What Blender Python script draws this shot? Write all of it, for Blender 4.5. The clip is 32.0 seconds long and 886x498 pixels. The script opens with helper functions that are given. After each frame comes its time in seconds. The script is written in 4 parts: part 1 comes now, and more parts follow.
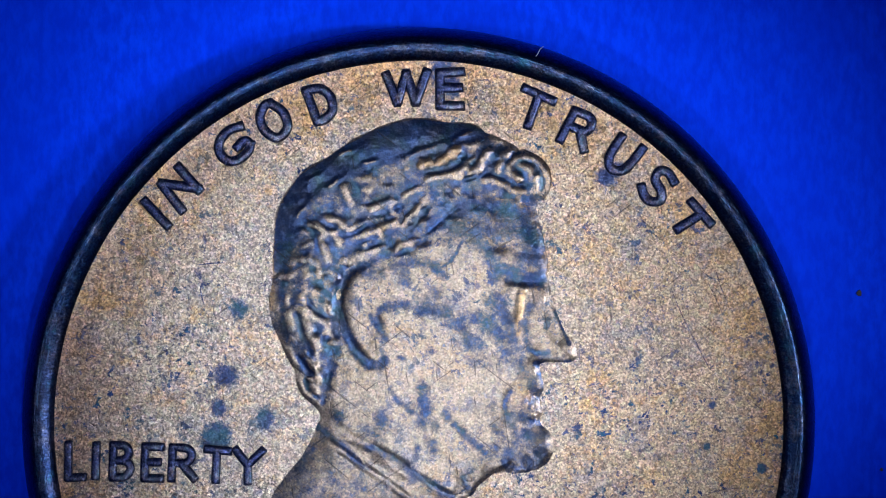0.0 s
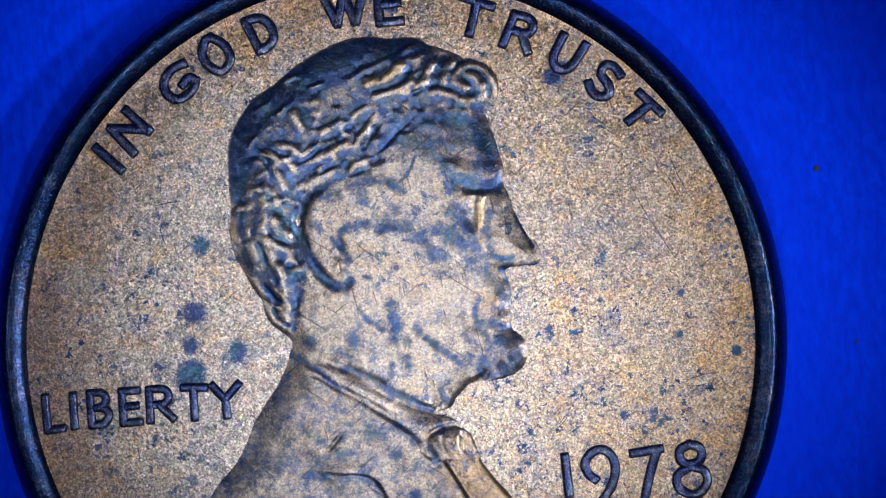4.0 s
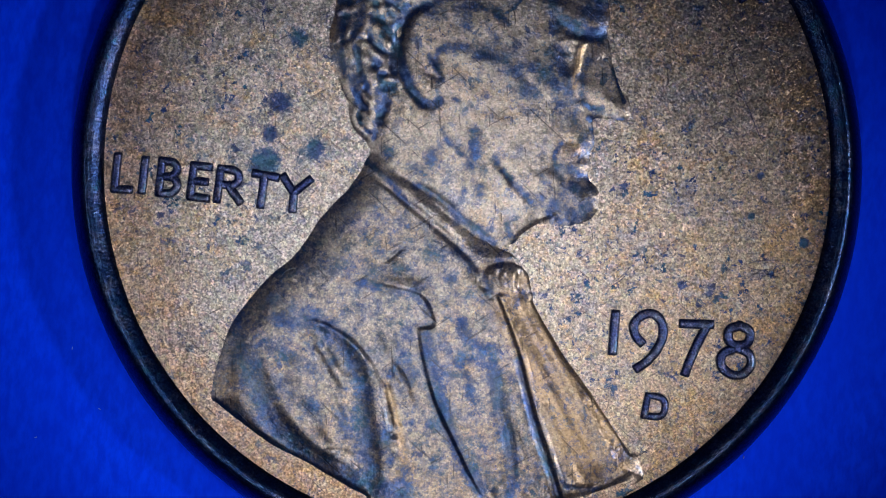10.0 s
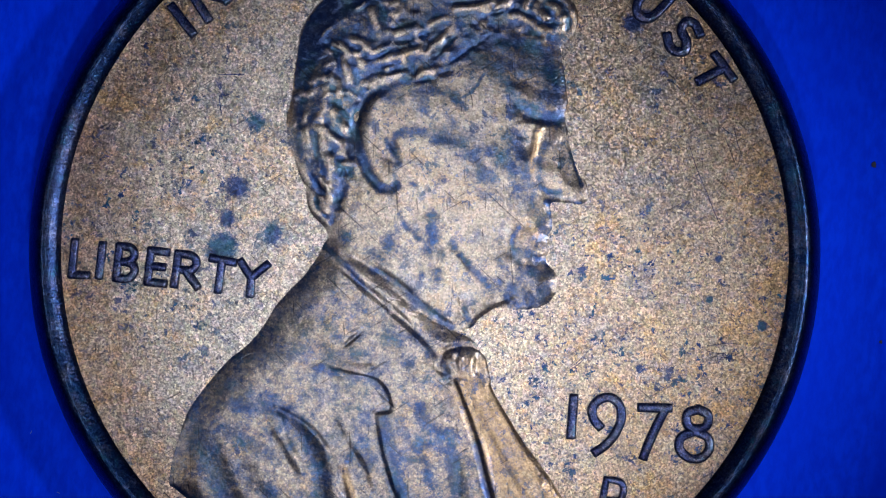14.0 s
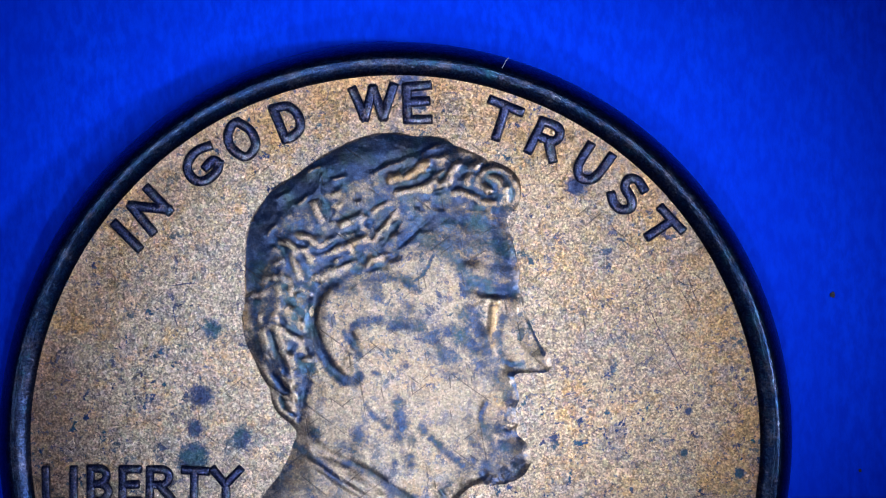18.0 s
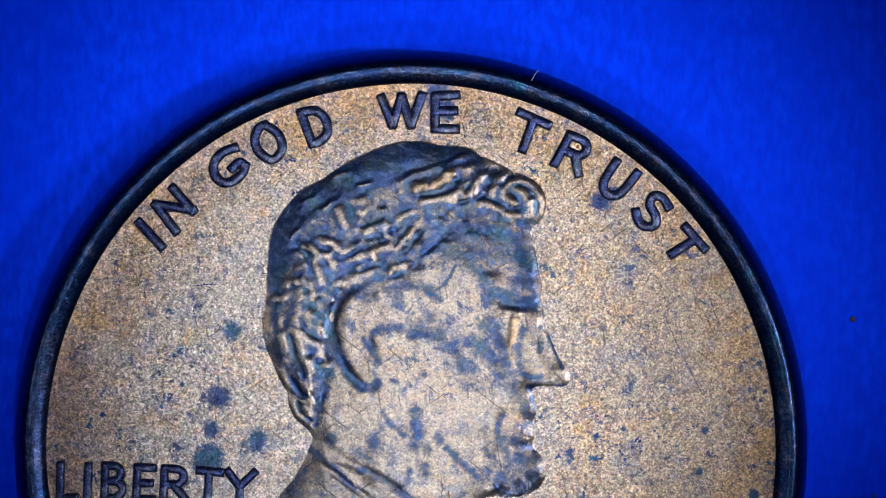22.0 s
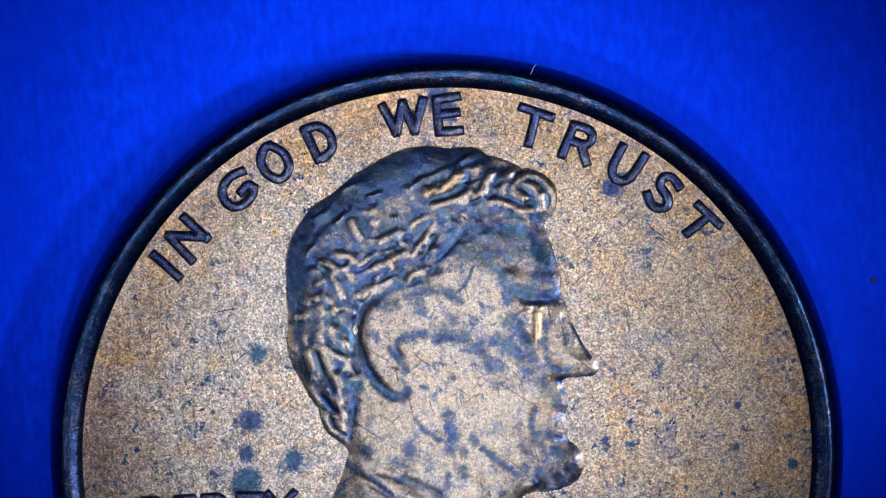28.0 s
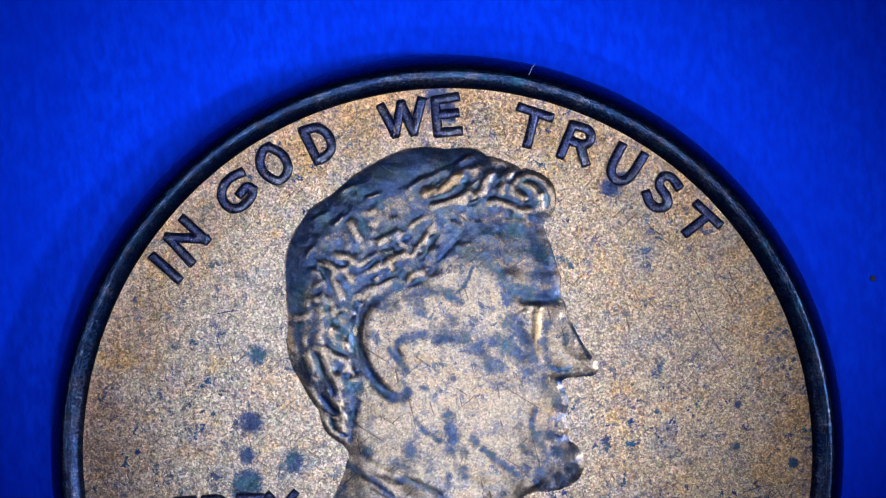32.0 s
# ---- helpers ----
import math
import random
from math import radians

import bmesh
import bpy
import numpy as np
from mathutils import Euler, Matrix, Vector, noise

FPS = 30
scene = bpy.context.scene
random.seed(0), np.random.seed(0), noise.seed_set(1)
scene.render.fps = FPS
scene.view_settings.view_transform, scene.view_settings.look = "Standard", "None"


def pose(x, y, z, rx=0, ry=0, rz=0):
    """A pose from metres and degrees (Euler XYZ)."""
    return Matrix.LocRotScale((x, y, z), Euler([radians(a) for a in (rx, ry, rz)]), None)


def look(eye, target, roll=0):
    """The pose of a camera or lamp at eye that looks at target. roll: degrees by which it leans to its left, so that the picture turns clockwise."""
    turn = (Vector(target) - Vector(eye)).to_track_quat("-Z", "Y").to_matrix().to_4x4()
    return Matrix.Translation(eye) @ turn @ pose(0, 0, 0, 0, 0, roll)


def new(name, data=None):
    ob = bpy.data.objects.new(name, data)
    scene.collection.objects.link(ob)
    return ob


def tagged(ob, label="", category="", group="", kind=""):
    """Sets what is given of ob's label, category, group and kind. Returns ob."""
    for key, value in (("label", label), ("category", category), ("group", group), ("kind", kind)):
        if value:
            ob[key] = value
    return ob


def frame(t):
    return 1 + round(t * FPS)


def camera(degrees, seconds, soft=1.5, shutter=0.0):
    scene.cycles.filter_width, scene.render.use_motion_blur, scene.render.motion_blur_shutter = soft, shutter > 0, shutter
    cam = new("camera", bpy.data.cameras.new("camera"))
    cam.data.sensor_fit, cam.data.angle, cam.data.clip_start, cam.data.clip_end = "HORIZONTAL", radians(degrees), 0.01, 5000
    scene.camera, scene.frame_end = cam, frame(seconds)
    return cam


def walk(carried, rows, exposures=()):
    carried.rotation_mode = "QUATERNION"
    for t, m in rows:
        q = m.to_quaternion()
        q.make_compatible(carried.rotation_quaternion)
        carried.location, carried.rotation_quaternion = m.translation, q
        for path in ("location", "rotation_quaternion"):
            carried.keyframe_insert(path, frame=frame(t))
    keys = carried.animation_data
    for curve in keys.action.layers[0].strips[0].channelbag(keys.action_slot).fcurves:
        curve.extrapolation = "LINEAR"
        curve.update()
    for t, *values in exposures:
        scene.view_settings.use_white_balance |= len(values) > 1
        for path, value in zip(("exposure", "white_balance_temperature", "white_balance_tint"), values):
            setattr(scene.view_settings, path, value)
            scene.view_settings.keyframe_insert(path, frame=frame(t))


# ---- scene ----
MM = 0.001

# ---- camera: stands still over the stage, its axis nearly upright ----
cam = camera(27.0, 32.0, soft=1.1)
EYE = pose(-0.27 * MM, -0.827 * MM, 45.14 * MM, 1.079, -0.352, 0)
walk(cam, [(0, EYE), (32, EYE)], [(0, 0.0), (2.5, 0.02), (4, 0.12), (7.0, 0.12), (8.0, 0.02), (9, -0.20), (10, -0.24), (13, -0.25), (14, 0.02), (14.6, 0.10), (17, 0.03), (19, 0.0), (32, 0.0)])

# Stage: seconds, place of the coin's middle (mm), turn (degrees).
STAGE = [
    (0, -0.570, -4.170, 0.00),
    (2, -0.570, -4.170, 0.00),
    (2.5, -0.644, -4.021, 0.32),
    (3, -0.831, -3.591, 1.12),
    (3.5, -0.962, -3.044, 2.69),
    (4, -1.229, -2.200, 5.86),
    (4.5, -0.880, -1.870, 7.82),
    (6.5, -1.466, -0.965, 11.57),
    (7, -1.323, -0.873, 11.22),
    (7.5, -0.699, -0.336, 9.27),
    (8, -0.249, 0.362, 7.45),
    (8.5, -0.148, 1.309, 3.79),
    (9, 0.311, 2.137, -0.60),
    (9.5, 0.525, 2.160, -3.23),
    (10, 0.588, 1.939, -5.19),
    (10.5, 0.499, 1.440, -8.17),
    (11, 0.843, 1.342, -11.47),
    (11.5, 0.872, 1.107, -12.06),
    (12, 0.856, 1.056, -12.12),
    (12.5, 0.856, 1.058, -12.10),
    (13, 0.727, 0.961, -11.92),
    (13.5, 0.079, 0.455, -8.92),
    (14, -0.424, -0.073, -5.00),
    (14.5, -0.784, -0.883, -2.48),
    (16.5, -1.374, -2.851, 0.46),
    (17, -1.290, -3.485, 1.28),
    (17.5, -1.256, -3.627, 1.47),
    (18, -1.125, -4.519, 1.66),
    (18.5, -0.946, -4.911, 1.42),
    (19, -0.865, -5.045, 1.61),
    (19.5, -0.867, -5.057, 1.59),
    (20, -0.817, -4.976, 1.34),
    (20.5, -0.782, -4.932, 1.05),
    (21, -0.820, -4.879, 0.47),
    (21.5, -0.755, -4.762, -0.07),
    (22, -0.753, -4.719, -0.47),
    (22.5, -0.476, -4.508, -1.64),
    (23, -0.317, -4.685, -2.98),
    (23.5, -0.221, -4.894, -4.37),
    (24, -0.176, -4.940, -4.97),
    (24.5, -0.113, -4.914, -5.26),
    (25, -0.115, -4.895, -5.26),
    (25.5, -0.231, -4.680, -4.87),
    (27.5, 0.050, -4.706, 4.89),
    (28, 0.109, -4.818, 5.28),
    (28.5, 0.119, -4.834, 5.56),
    (32, 0.119, -4.834, 5.56),
]

# ---- world and lamps ----
world = bpy.data.worlds.new("world")
scene.world = world
world.use_nodes = True
world.node_tree.nodes["Background"].inputs[0].default_value = (0.06, 0.14, 0.5, 1)
world.node_tree.nodes["Background"].inputs[1].default_value = 0.22


def led(name, place, aim, watts, size, cone, colour=(0.94, 0.98, 1.0)):
    """One small white lamp of the light round the lens."""
    data = bpy.data.lights.new(name, "SPOT")
    data.energy, data.shadow_soft_size, data.color = watts, size * MM, colour
    data.spot_size, data.spot_blend = radians(cone), 1.0
    ob = new(name, data)
    ob.matrix_world = look(Vector(place) * MM, Vector(aim) * MM)
    return ob


# small lamps in two open rings round the lens, one further out below it, and weak lamps low at the sides
for radius, up, turn, watts, size, cone in ((9, 43, 2, 0.0125, 1.6, 27), (10, 43, 124, 0.0085, 1.6, 27), (10, 43, 80, 0.0020, 1.6, 27), (10, 43, 225, 0.0024, 1.6, 27), (10, 43, 255, 0.0095, 1.6, 27),
                                            (16, 43, 195, 0.0050, 1.6, 34), (16, 43, 315, 0.0020, 1.6, 34), (16, 43, 342, 0.0066, 1.6, 34),
                                            (26, 39, 270, 0.0265, 1.8, 36), (36, 32, 0, 0.052, 1.8, 32), (36, 32, 180, 0.008, 1.8, 32)):
    a = radians(turn)
    led("lamp", (-0.3 + radius * math.cos(a), -1.4 + radius * math.sin(a), up), (-0.8, -0.4, 1.2), watts, size, cone)


# ---- materials ----
class Nodes:
    """Short names for building a node tree."""

    def __init__(self, name):
        self.mat = bpy.data.materials.new(name)
        self.mat.use_nodes = True
        self.tree = self.mat.node_tree
        self.shader = self.tree.nodes["Principled BSDF"]

    def add(self, kind, inputs=()):
        node = self.tree.nodes.new(kind)
        for key, value in dict(inputs).items():
            self.put(node.inputs[key], value)
        return node

    def put(self, socket, value):
        if isinstance(value, bpy.types.NodeSocket):
            self.tree.links.new(value, socket)
        else:
            socket.default_value = value

    def coords(self, scale):
        """Object space in millimetres, times scale."""
        c = self.add("ShaderNodeTexCoord").outputs["Object"]
        s = scale if isinstance(scale, tuple) else (scale,) * 3
        return self.add("ShaderNodeMapping", {0: c, 3: tuple(1000 * a for a in s)}).outputs[0]

    def noise(self, at, scale, detail=3.0, rough=0.55, warp=0.0):
        return self.add("ShaderNodeTexNoise", {"Vector": at, "Scale": scale, "Detail": detail, "Roughness": rough, "Distortion": warp}).outputs["Fac"]

    def ramp(self, value, low, high):
        node = self.add("ShaderNodeMapRange", {0: value, 1: low, 2: high})
        node.clamp, node.interpolation_type = True, "SMOOTHSTEP"
        return node.outputs[0]

    def mix(self, fac, a, b, blend="MIX"):
        n = self.add("ShaderNodeMix")
        n.data_type, n.blend_type = "RGBA", blend
        self.put(n.inputs[0], fac), self.put(n.inputs[6], a), self.put(n.inputs[7], b)
        return n.outputs[2]

    def math(self, op, a, b=0.0):
        n = self.add("ShaderNodeMath")
        n.operation = op
        self.put(n.inputs[0], a), self.put(n.inputs[1], b)
        return n.outputs[0]

    def away(self, at, x, y):
        """Distance from a place on the coin's face."""
        n = self.add("ShaderNodeVectorMath", {0: at, 1: (1, 1, 0)})
        n.operation = "MULTIPLY"
        d = self.add("ShaderNodeVectorMath", {0: n.outputs[0], 1: (x, y, 0)})
        d.operation = "DISTANCE"
        return d.outputs["Value"]

    def bump(self, height, strength, depth, normal=None):
        n = self.add("ShaderNodeBump", {"Height": height, "Strength": strength, "Distance": depth * MM})
        if normal:
            self.put(n.inputs["Normal"], normal)
        return n.outputs[0]


def copper(name, tan, orange, tone, toned, speck, rough, spots=(), painted=False, crystal=1.0, facets=0.7, metal=0.9, glint_r=0.0, rust=0.0):
    """Worn copper: tan and orange patches, blue-black toning, scratches, fine crystals.
    toned: how much of it is toned; speck: how many small dark specks; spots: (x, y, radius) of single stains;
    painted: stains and painted shade also come from the mesh's tone attribute; glint_r: radius of a crest with bright
    glints painted on in places; rust: how brown it is near the rim."""
    n = Nodes(name)
    at = n.coords(1.0)
    rusty = n.noise(at, 0.8, 6, 0.72, 0.5)
    fine_rust = n.noise(at, 7.0, 4, 0.75)
    patches = n.ramp(n.math("ADD", rusty, n.math("MULTIPLY", n.math("SUBTRACT", fine_rust, 0.5), 0.6)), 0.46, 0.80)
    outer = n.ramp(n.away(at, 0, 0), 6.0, 8.7)
    far = n.math("MULTIPLY", n.ramp(n.away(at, -4.5, 0.5), 5.0, 11.0), 0.38)
    patches = n.math("MINIMUM", n.math("ADD", n.math("ADD", patches, far), n.math("MULTIPLY", outer, n.ramp(n.noise(at, 1.3, 5, 0.7), 0.42, 0.68))), 1.0)
    colour = n.mix(patches, (*tan, 1), (*orange, 1))
    grey = n.ramp(n.noise(at, 1.6, 6, 0.75, 0.3), 0.48, 0.66)
    colour = n.mix(n.math("MULTIPLY", grey, 0.72 if painted else 0.25 if glint_r else 0.6), colour, (0.125, 0.135, 0.185, 1))
    olive = n.ramp(n.math("ADD", n.noise(at, 2.6, 6, 0.8), n.math("MULTIPLY", far, 0.2)), 0.52, 0.70)
    colour = n.mix(n.math("MULTIPLY", olive, 0.6 if painted else 0.2 if glint_r else 0.45), colour, (0.10, 0.085, 0.08, 1))
    aged = n.ramp(n.math("ADD", n.away(at, -10.5, 0.8), n.math("MULTIPLY", n.math("SUBTRACT", n.noise(at, 0.9, 5, 0.7), 0.5), 3.5)), 3.6, 1.2)
    colour = n.mix(n.math("MULTIPLY", aged, 0.12 if glint_r else 0.7), colour, (0.075, 0.06, 0.085, 1))
    if rust:
        brown = n.ramp(n.math("ADD", n.away(at, 0.6, 0), n.math("MULTIPLY", n.math("SUBTRACT", n.noise(at, 1.1, 6, 0.75), 0.5), 4.0)), 6.9, 9.2)
        colour = n.mix(n.math("MULTIPLY", brown, rust), colour, (0.160, 0.094, 0.062, 1))
        # light falling off at the field's upper right, painted as a grey cloud
        cloud = n.ramp(n.math("ADD", n.away(at, 5.4, 3.0), n.math("MULTIPLY", n.math("SUBTRACT", n.noise(at, 0.9, 6, 0.75), 0.5), 7.0)), 3.8, 0.8)
        colour = n.mix(n.math("MULTIPLY", cloud, 0.28), colour, (0.085, 0.080, 0.082, 1))
    grain = n.math("ADD", n.math("MULTIPLY", n.noise(at, 8.0, 3, 0.75), 0.4), n.math("MULTIPLY", n.noise(at, 18.0, 1, 0.6), 0.6))
    tint = n.mix(n.ramp(grain, 0.36, 0.64), (1 - 0.6 * crystal, 1 - 0.6 * crystal, 1 - 0.5 * crystal, 1), (1 + 0.8 * crystal, 1 + 0.75 * crystal, 1 + 0.65 * crystal, 1))
    colour = n.mix(1.0, colour, tint, "MULTIPLY")
    # crystals of the metal at two sizes: each with its own shade and tilt
    wander = n.add("ShaderNodeVectorMath", {0: n.add("ShaderNodeTexNoise", {"Vector": at, "Scale": 9.0, "Detail": 1.0}).outputs["Color"], 1: (0.09, 0.09, 0.0)})
    wander.operation = "MULTIPLY"
    warped = n.add("ShaderNodeVectorMath", {0: at, 1: wander.outputs[0]}).outputs[0]
    flat_at = n.add("ShaderNodeMapping", {0: warped, 3: (1, 1, 0.02)}).outputs[0]
    cell = n.add("ShaderNodeTexVoronoi", {"Vector": flat_at, "Scale": 27.0}).outputs["Color"]
    large = n.add("ShaderNodeTexVoronoi", {"Vector": flat_at, "Scale": 9.0}).outputs["Color"]
    split = n.add("ShaderNodeSeparateColor", {0: cell}).outputs
    # part of the metal's sparkle is put into the crystals' colour
    shade = n.mix(n.math("POWER", split[2], 1.6), (0.40, 0.42, 0.48, 1), (1.9, 1.82, 1.68, 1))
    hue = n.mix(0.10, (1, 1, 1, 1), n.mix(1.0, large, (2, 2, 2, 1), "MULTIPLY"))
    colour = n.mix(crystal, colour, n.mix(1.0, n.mix(1.0, colour, shade, "MULTIPLY"), hue, "MULTIPLY"))
    # specks at two sizes, blue to teal
    small = n.ramp(n.noise(at, 9.0, 2, 0.5), 0.665 - speck, 0.72 - speck)
    dark = n.ramp(n.noise(at, 3.1, 6, 0.7, 0.3), 0.625 - speck, 0.675 - speck)
    where = n.ramp(n.noise(at, 0.35, 2), 0.35, 0.62)
    dark = n.math("MULTIPLY", n.math("MAXIMUM", n.math("MULTIPLY", small, 0.8), dark), n.math("ADD", n.math("MULTIPLY", where, 0.5), 0.5))
    blot = n.ramp(n.noise(at, 1.9, 6, 0.75, 0.3), 0.60 - toned, (0.82 if painted else 0.74) - toned)
    mask = n.math("MAXIMUM", n.math("MULTIPLY", dark, 0.8), n.math("MULTIPLY", blot, 0.55)) if painted else n.math("MAXIMUM", dark, n.math("MULTIPLY", blot, 0.85))
    edge = n.math("SUBTRACT", n.math("ADD", n.math("MULTIPLY", n.noise(at, 3.2, 5, 0.75), 0.6), n.math("MULTIPLY", n.noise(at, 8.5, 3, 0.7), 0.4)), 0.5)
    for x, y, r in spots:
        d = n.math("ADD", n.away(at, x, y), n.math("MULTIPLY", edge, r * 3.2))
        mask = n.math("MAXIMUM", mask, n.math("MULTIPLY", n.ramp(d, r * 1.2, r * 0.55), 0.95))
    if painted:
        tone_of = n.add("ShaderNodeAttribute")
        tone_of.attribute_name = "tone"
        # a thin smoky film, and within it the thicker blue: stains and painted shade
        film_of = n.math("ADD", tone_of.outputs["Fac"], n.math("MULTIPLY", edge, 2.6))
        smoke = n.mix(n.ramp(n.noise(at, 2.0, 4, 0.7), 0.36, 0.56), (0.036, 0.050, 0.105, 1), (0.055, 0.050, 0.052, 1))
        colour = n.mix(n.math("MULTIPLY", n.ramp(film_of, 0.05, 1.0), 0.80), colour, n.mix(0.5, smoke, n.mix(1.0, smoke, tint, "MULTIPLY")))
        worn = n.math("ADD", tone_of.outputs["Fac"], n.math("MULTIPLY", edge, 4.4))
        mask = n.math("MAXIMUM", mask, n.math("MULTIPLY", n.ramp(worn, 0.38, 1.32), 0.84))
        warm_of = n.add("ShaderNodeAttribute")
        warm_of.attribute_name = "warm"
        gold = n.ramp(n.math("ADD", warm_of.outputs["Fac"], n.math("MULTIPLY", edge, 2.4)), 0.25, 1.0)
        colour = n.mix(n.math("MULTIPLY", gold, 0.6), colour, n.mix(1.0, (0.25, 0.155, 0.07, 1), tint, "MULTIPLY"))
    blue = n.mix(n.ramp(n.noise(at, 2.2, 3), 0.42, 0.66), (*tone, 1), (0.010, 0.048, 0.085, 1))
    # glints on the toned metal, painted as flecks of brighter blue
    blue = n.mix(n.ramp(n.noise(at, 6.0, 3, 0.65), 0.46, 0.70), blue, n.mix(0.40 if painted else 0.14, blue, (0.03, 0.12, 0.38, 1)))
    drab = n.ramp(n.noise(at, 1.5, 5, 0.7), 0.42, 0.66)
    blue = n.mix(n.math("MULTIPLY", drab, 0.5 if painted else 0.15), blue, (0.05, 0.052, 0.055, 1))
    blue = n.mix(0.6 * crystal, blue, n.mix(1.0, blue, shade, "MULTIPLY"))
    colour = n.mix(mask, colour, blue)
    if glint_r:
        # glints along the crest, painted as short pale blue streaks
        off = n.math("ABSOLUTE", n.math("SUBTRACT", n.away(at, 0, 0), glint_r))
        xyz = n.add("ShaderNodeSeparateXYZ", {0: at}).outputs
        round_it = n.add("ShaderNodeCombineXYZ", {0: n.math("MULTIPLY", n.math("ARCTAN2", xyz[1], xyz[0]), glint_r * 2.4), 1: n.math("MULTIPLY", n.away(at, 0, 0), 17.0)}).outputs[0]
        crest_glint = n.math("MULTIPLY", n.ramp(n.math("ADD", off, n.math("MULTIPLY", edge, 0.4)), 0.20, 0.02), n.ramp(n.noise(round_it, 1.0, 3, 0.7), 0.52, 0.66))
        colour = n.mix(n.math("MULTIPLY", crest_glint, 0.55), colour, (0.07, 0.14, 0.28, 1))
    # short hairline scratches in three directions
    hair = None
    for turn, length in ((38, 0.9), (-35, 1.1), (82, 1.3)):
        c = n.add("ShaderNodeMapping", {0: at, 2: (0, 0, radians(turn))}).outputs[0]
        m = n.add("ShaderNodeMapping", {0: c, 3: (length, 14.0, 1.0)}).outputs[0]
        line = n.ramp(n.noise(m, 1.0, 1, 0.4), 0.725, 0.76)
        hair = line if hair is None else n.math("MAXIMUM", hair, line)
    colour = n.mix(n.math("MULTIPLY", hair, 0.6 if painted else 0.0 if glint_r else 0.6), colour, (0.03, 0.028, 0.035, 1))
    n.put(n.shader.inputs["Base Color"], colour)
    n.put(n.shader.inputs["Metallic"], metal)
    n.put(n.shader.inputs["Roughness"], n.math("MAXIMUM", n.math("ADD", n.math("MULTIPLY", grain, 0.2), rough - 0.1), 0.285))
    fine = n.bump(grain, 1.0, 0.012)
    broad = n.bump(n.noise(at, 3.4, 4, 0.65), 0.22, 0.06, fine)
    tilt = n.add("ShaderNodeVectorMath", {0: n.mix(0.3, cell, large), 1: (0.5, 0.5, 0.5)})
    tilt.operation = "SUBTRACT"
    flat = n.add("ShaderNodeVectorMath", {0: tilt.outputs[0], 1: (facets, facets, 0)})
    flat.operation = "MULTIPLY"
    turned = n.add("ShaderNodeVectorTransform", {0: flat.outputs[0]})
    turned.vector_type, turned.convert_from, turned.convert_to = "VECTOR", "OBJECT", "WORLD"
    facet = n.add("ShaderNodeVectorMath", {0: n.bump(hair, 0.0 if glint_r else 0.4, -0.02, broad), 1: turned.outputs[0]})
    unit = n.add("ShaderNodeVectorMath", {0: facet.outputs[0]})
    unit.operation = "NORMALIZE"
    n.put(n.shader.inputs["Normal"], unit.outputs[0])
    return n.mat


TAN, ORANGE, TONE = (0.238, 0.210, 0.194), (0.290, 0.186, 0.096), (0.009, 0.022, 0.085)
field_copper = copper("field_copper", TAN, ORANGE, TONE, 0.02, 0.049, 0.26,
                      [(-4.78, 0.38, 0.24), (-4.82, -0.32, 0.42), (-4.62, 1.14, 0.32), (-3.67, 0.1, 0.32), (0.55, 8.42, 0.36), (0.75, 8.1, 0.3), (4.5, 5.95, 0.3), (4.75, 6.1, 0.2), (-4.3, 2.75, 0.26), (8.15, -1.05, 0.13), (7.0, 0.45, 0.1), (6.85, -0.55, 0.1)], crystal=0.62, facets=0.35, metal=0.92, rust=0.5)
relief_copper = copper("relief_copper", (0.230, 0.194, 0.170), (0.252, 0.170, 0.104), (0.006, 0.026, 0.098), 0.06, 0.062, 0.27, painted=True, crystal=0.36, facets=0.15, metal=0.9)
# letters: toning, with the dark of slopes that mirror no lamp mixed in
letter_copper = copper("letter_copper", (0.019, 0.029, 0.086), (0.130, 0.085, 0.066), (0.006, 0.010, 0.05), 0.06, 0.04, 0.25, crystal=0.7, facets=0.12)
rim_copper = copper("rim_copper", (0.006, 0.019, 0.070), (0.007, 0.014, 0.046), (0.004, 0.011, 0.045), 0.1, 0.03, 0.24, crystal=0.5, facets=0.12, metal=1.0, glint_r=9.03)


def blue_sheet():
    """Deep blue plastic sheet with faint brushed streaks."""
    n = Nodes("blue_sheet")
    streak = n.noise(n.coords((5.0, 2.0, 1.0)), 1.0, 4, 0.65)
    cloud = n.noise(n.coords((0.35, 0.12, 0.2)), 1.0, 4)
    c = n.mix(n.ramp(streak, 0.32, 0.68), (0.0, 0.03, 0.78, 1), (0.0, 0.052, 0.98, 1))
    n.put(n.shader.inputs["Base Color"], n.mix(n.math("MULTIPLY", n.ramp(cloud, 0.35, 0.7), 0.6), c, (0.0, 0.03, 0.78, 1)))
    n.put(n.shader.inputs["Roughness"], 0.55)
    n.put(n.shader.inputs["Specular IOR Level"], 0.02)
    n.put(n.shader.inputs["Normal"], n.bump(streak, 0.15, 0.03))
    return n.mat


def plain(name, colour, rough=0.6):
    n = Nodes(name)
    c = n.noise(n.coords(0.2), 1.0, 4)
    n.put(n.shader.inputs["Base Color"], n.mix(n.ramp(c, 0.3, 0.7), (*[a * 0.75 for a in colour], 1), (*colour, 1)))
    n.put(n.shader.inputs["Roughness"], rough)
    return n.mat


sheet_blue = blue_sheet()
table_dark = plain("table_dark", (0.05, 0.05, 0.06))
dust_dark = plain("dust_dark", (0.02, 0.02, 0.05))
lint_pale = plain("lint_pale", (0.35, 0.42, 0.6))


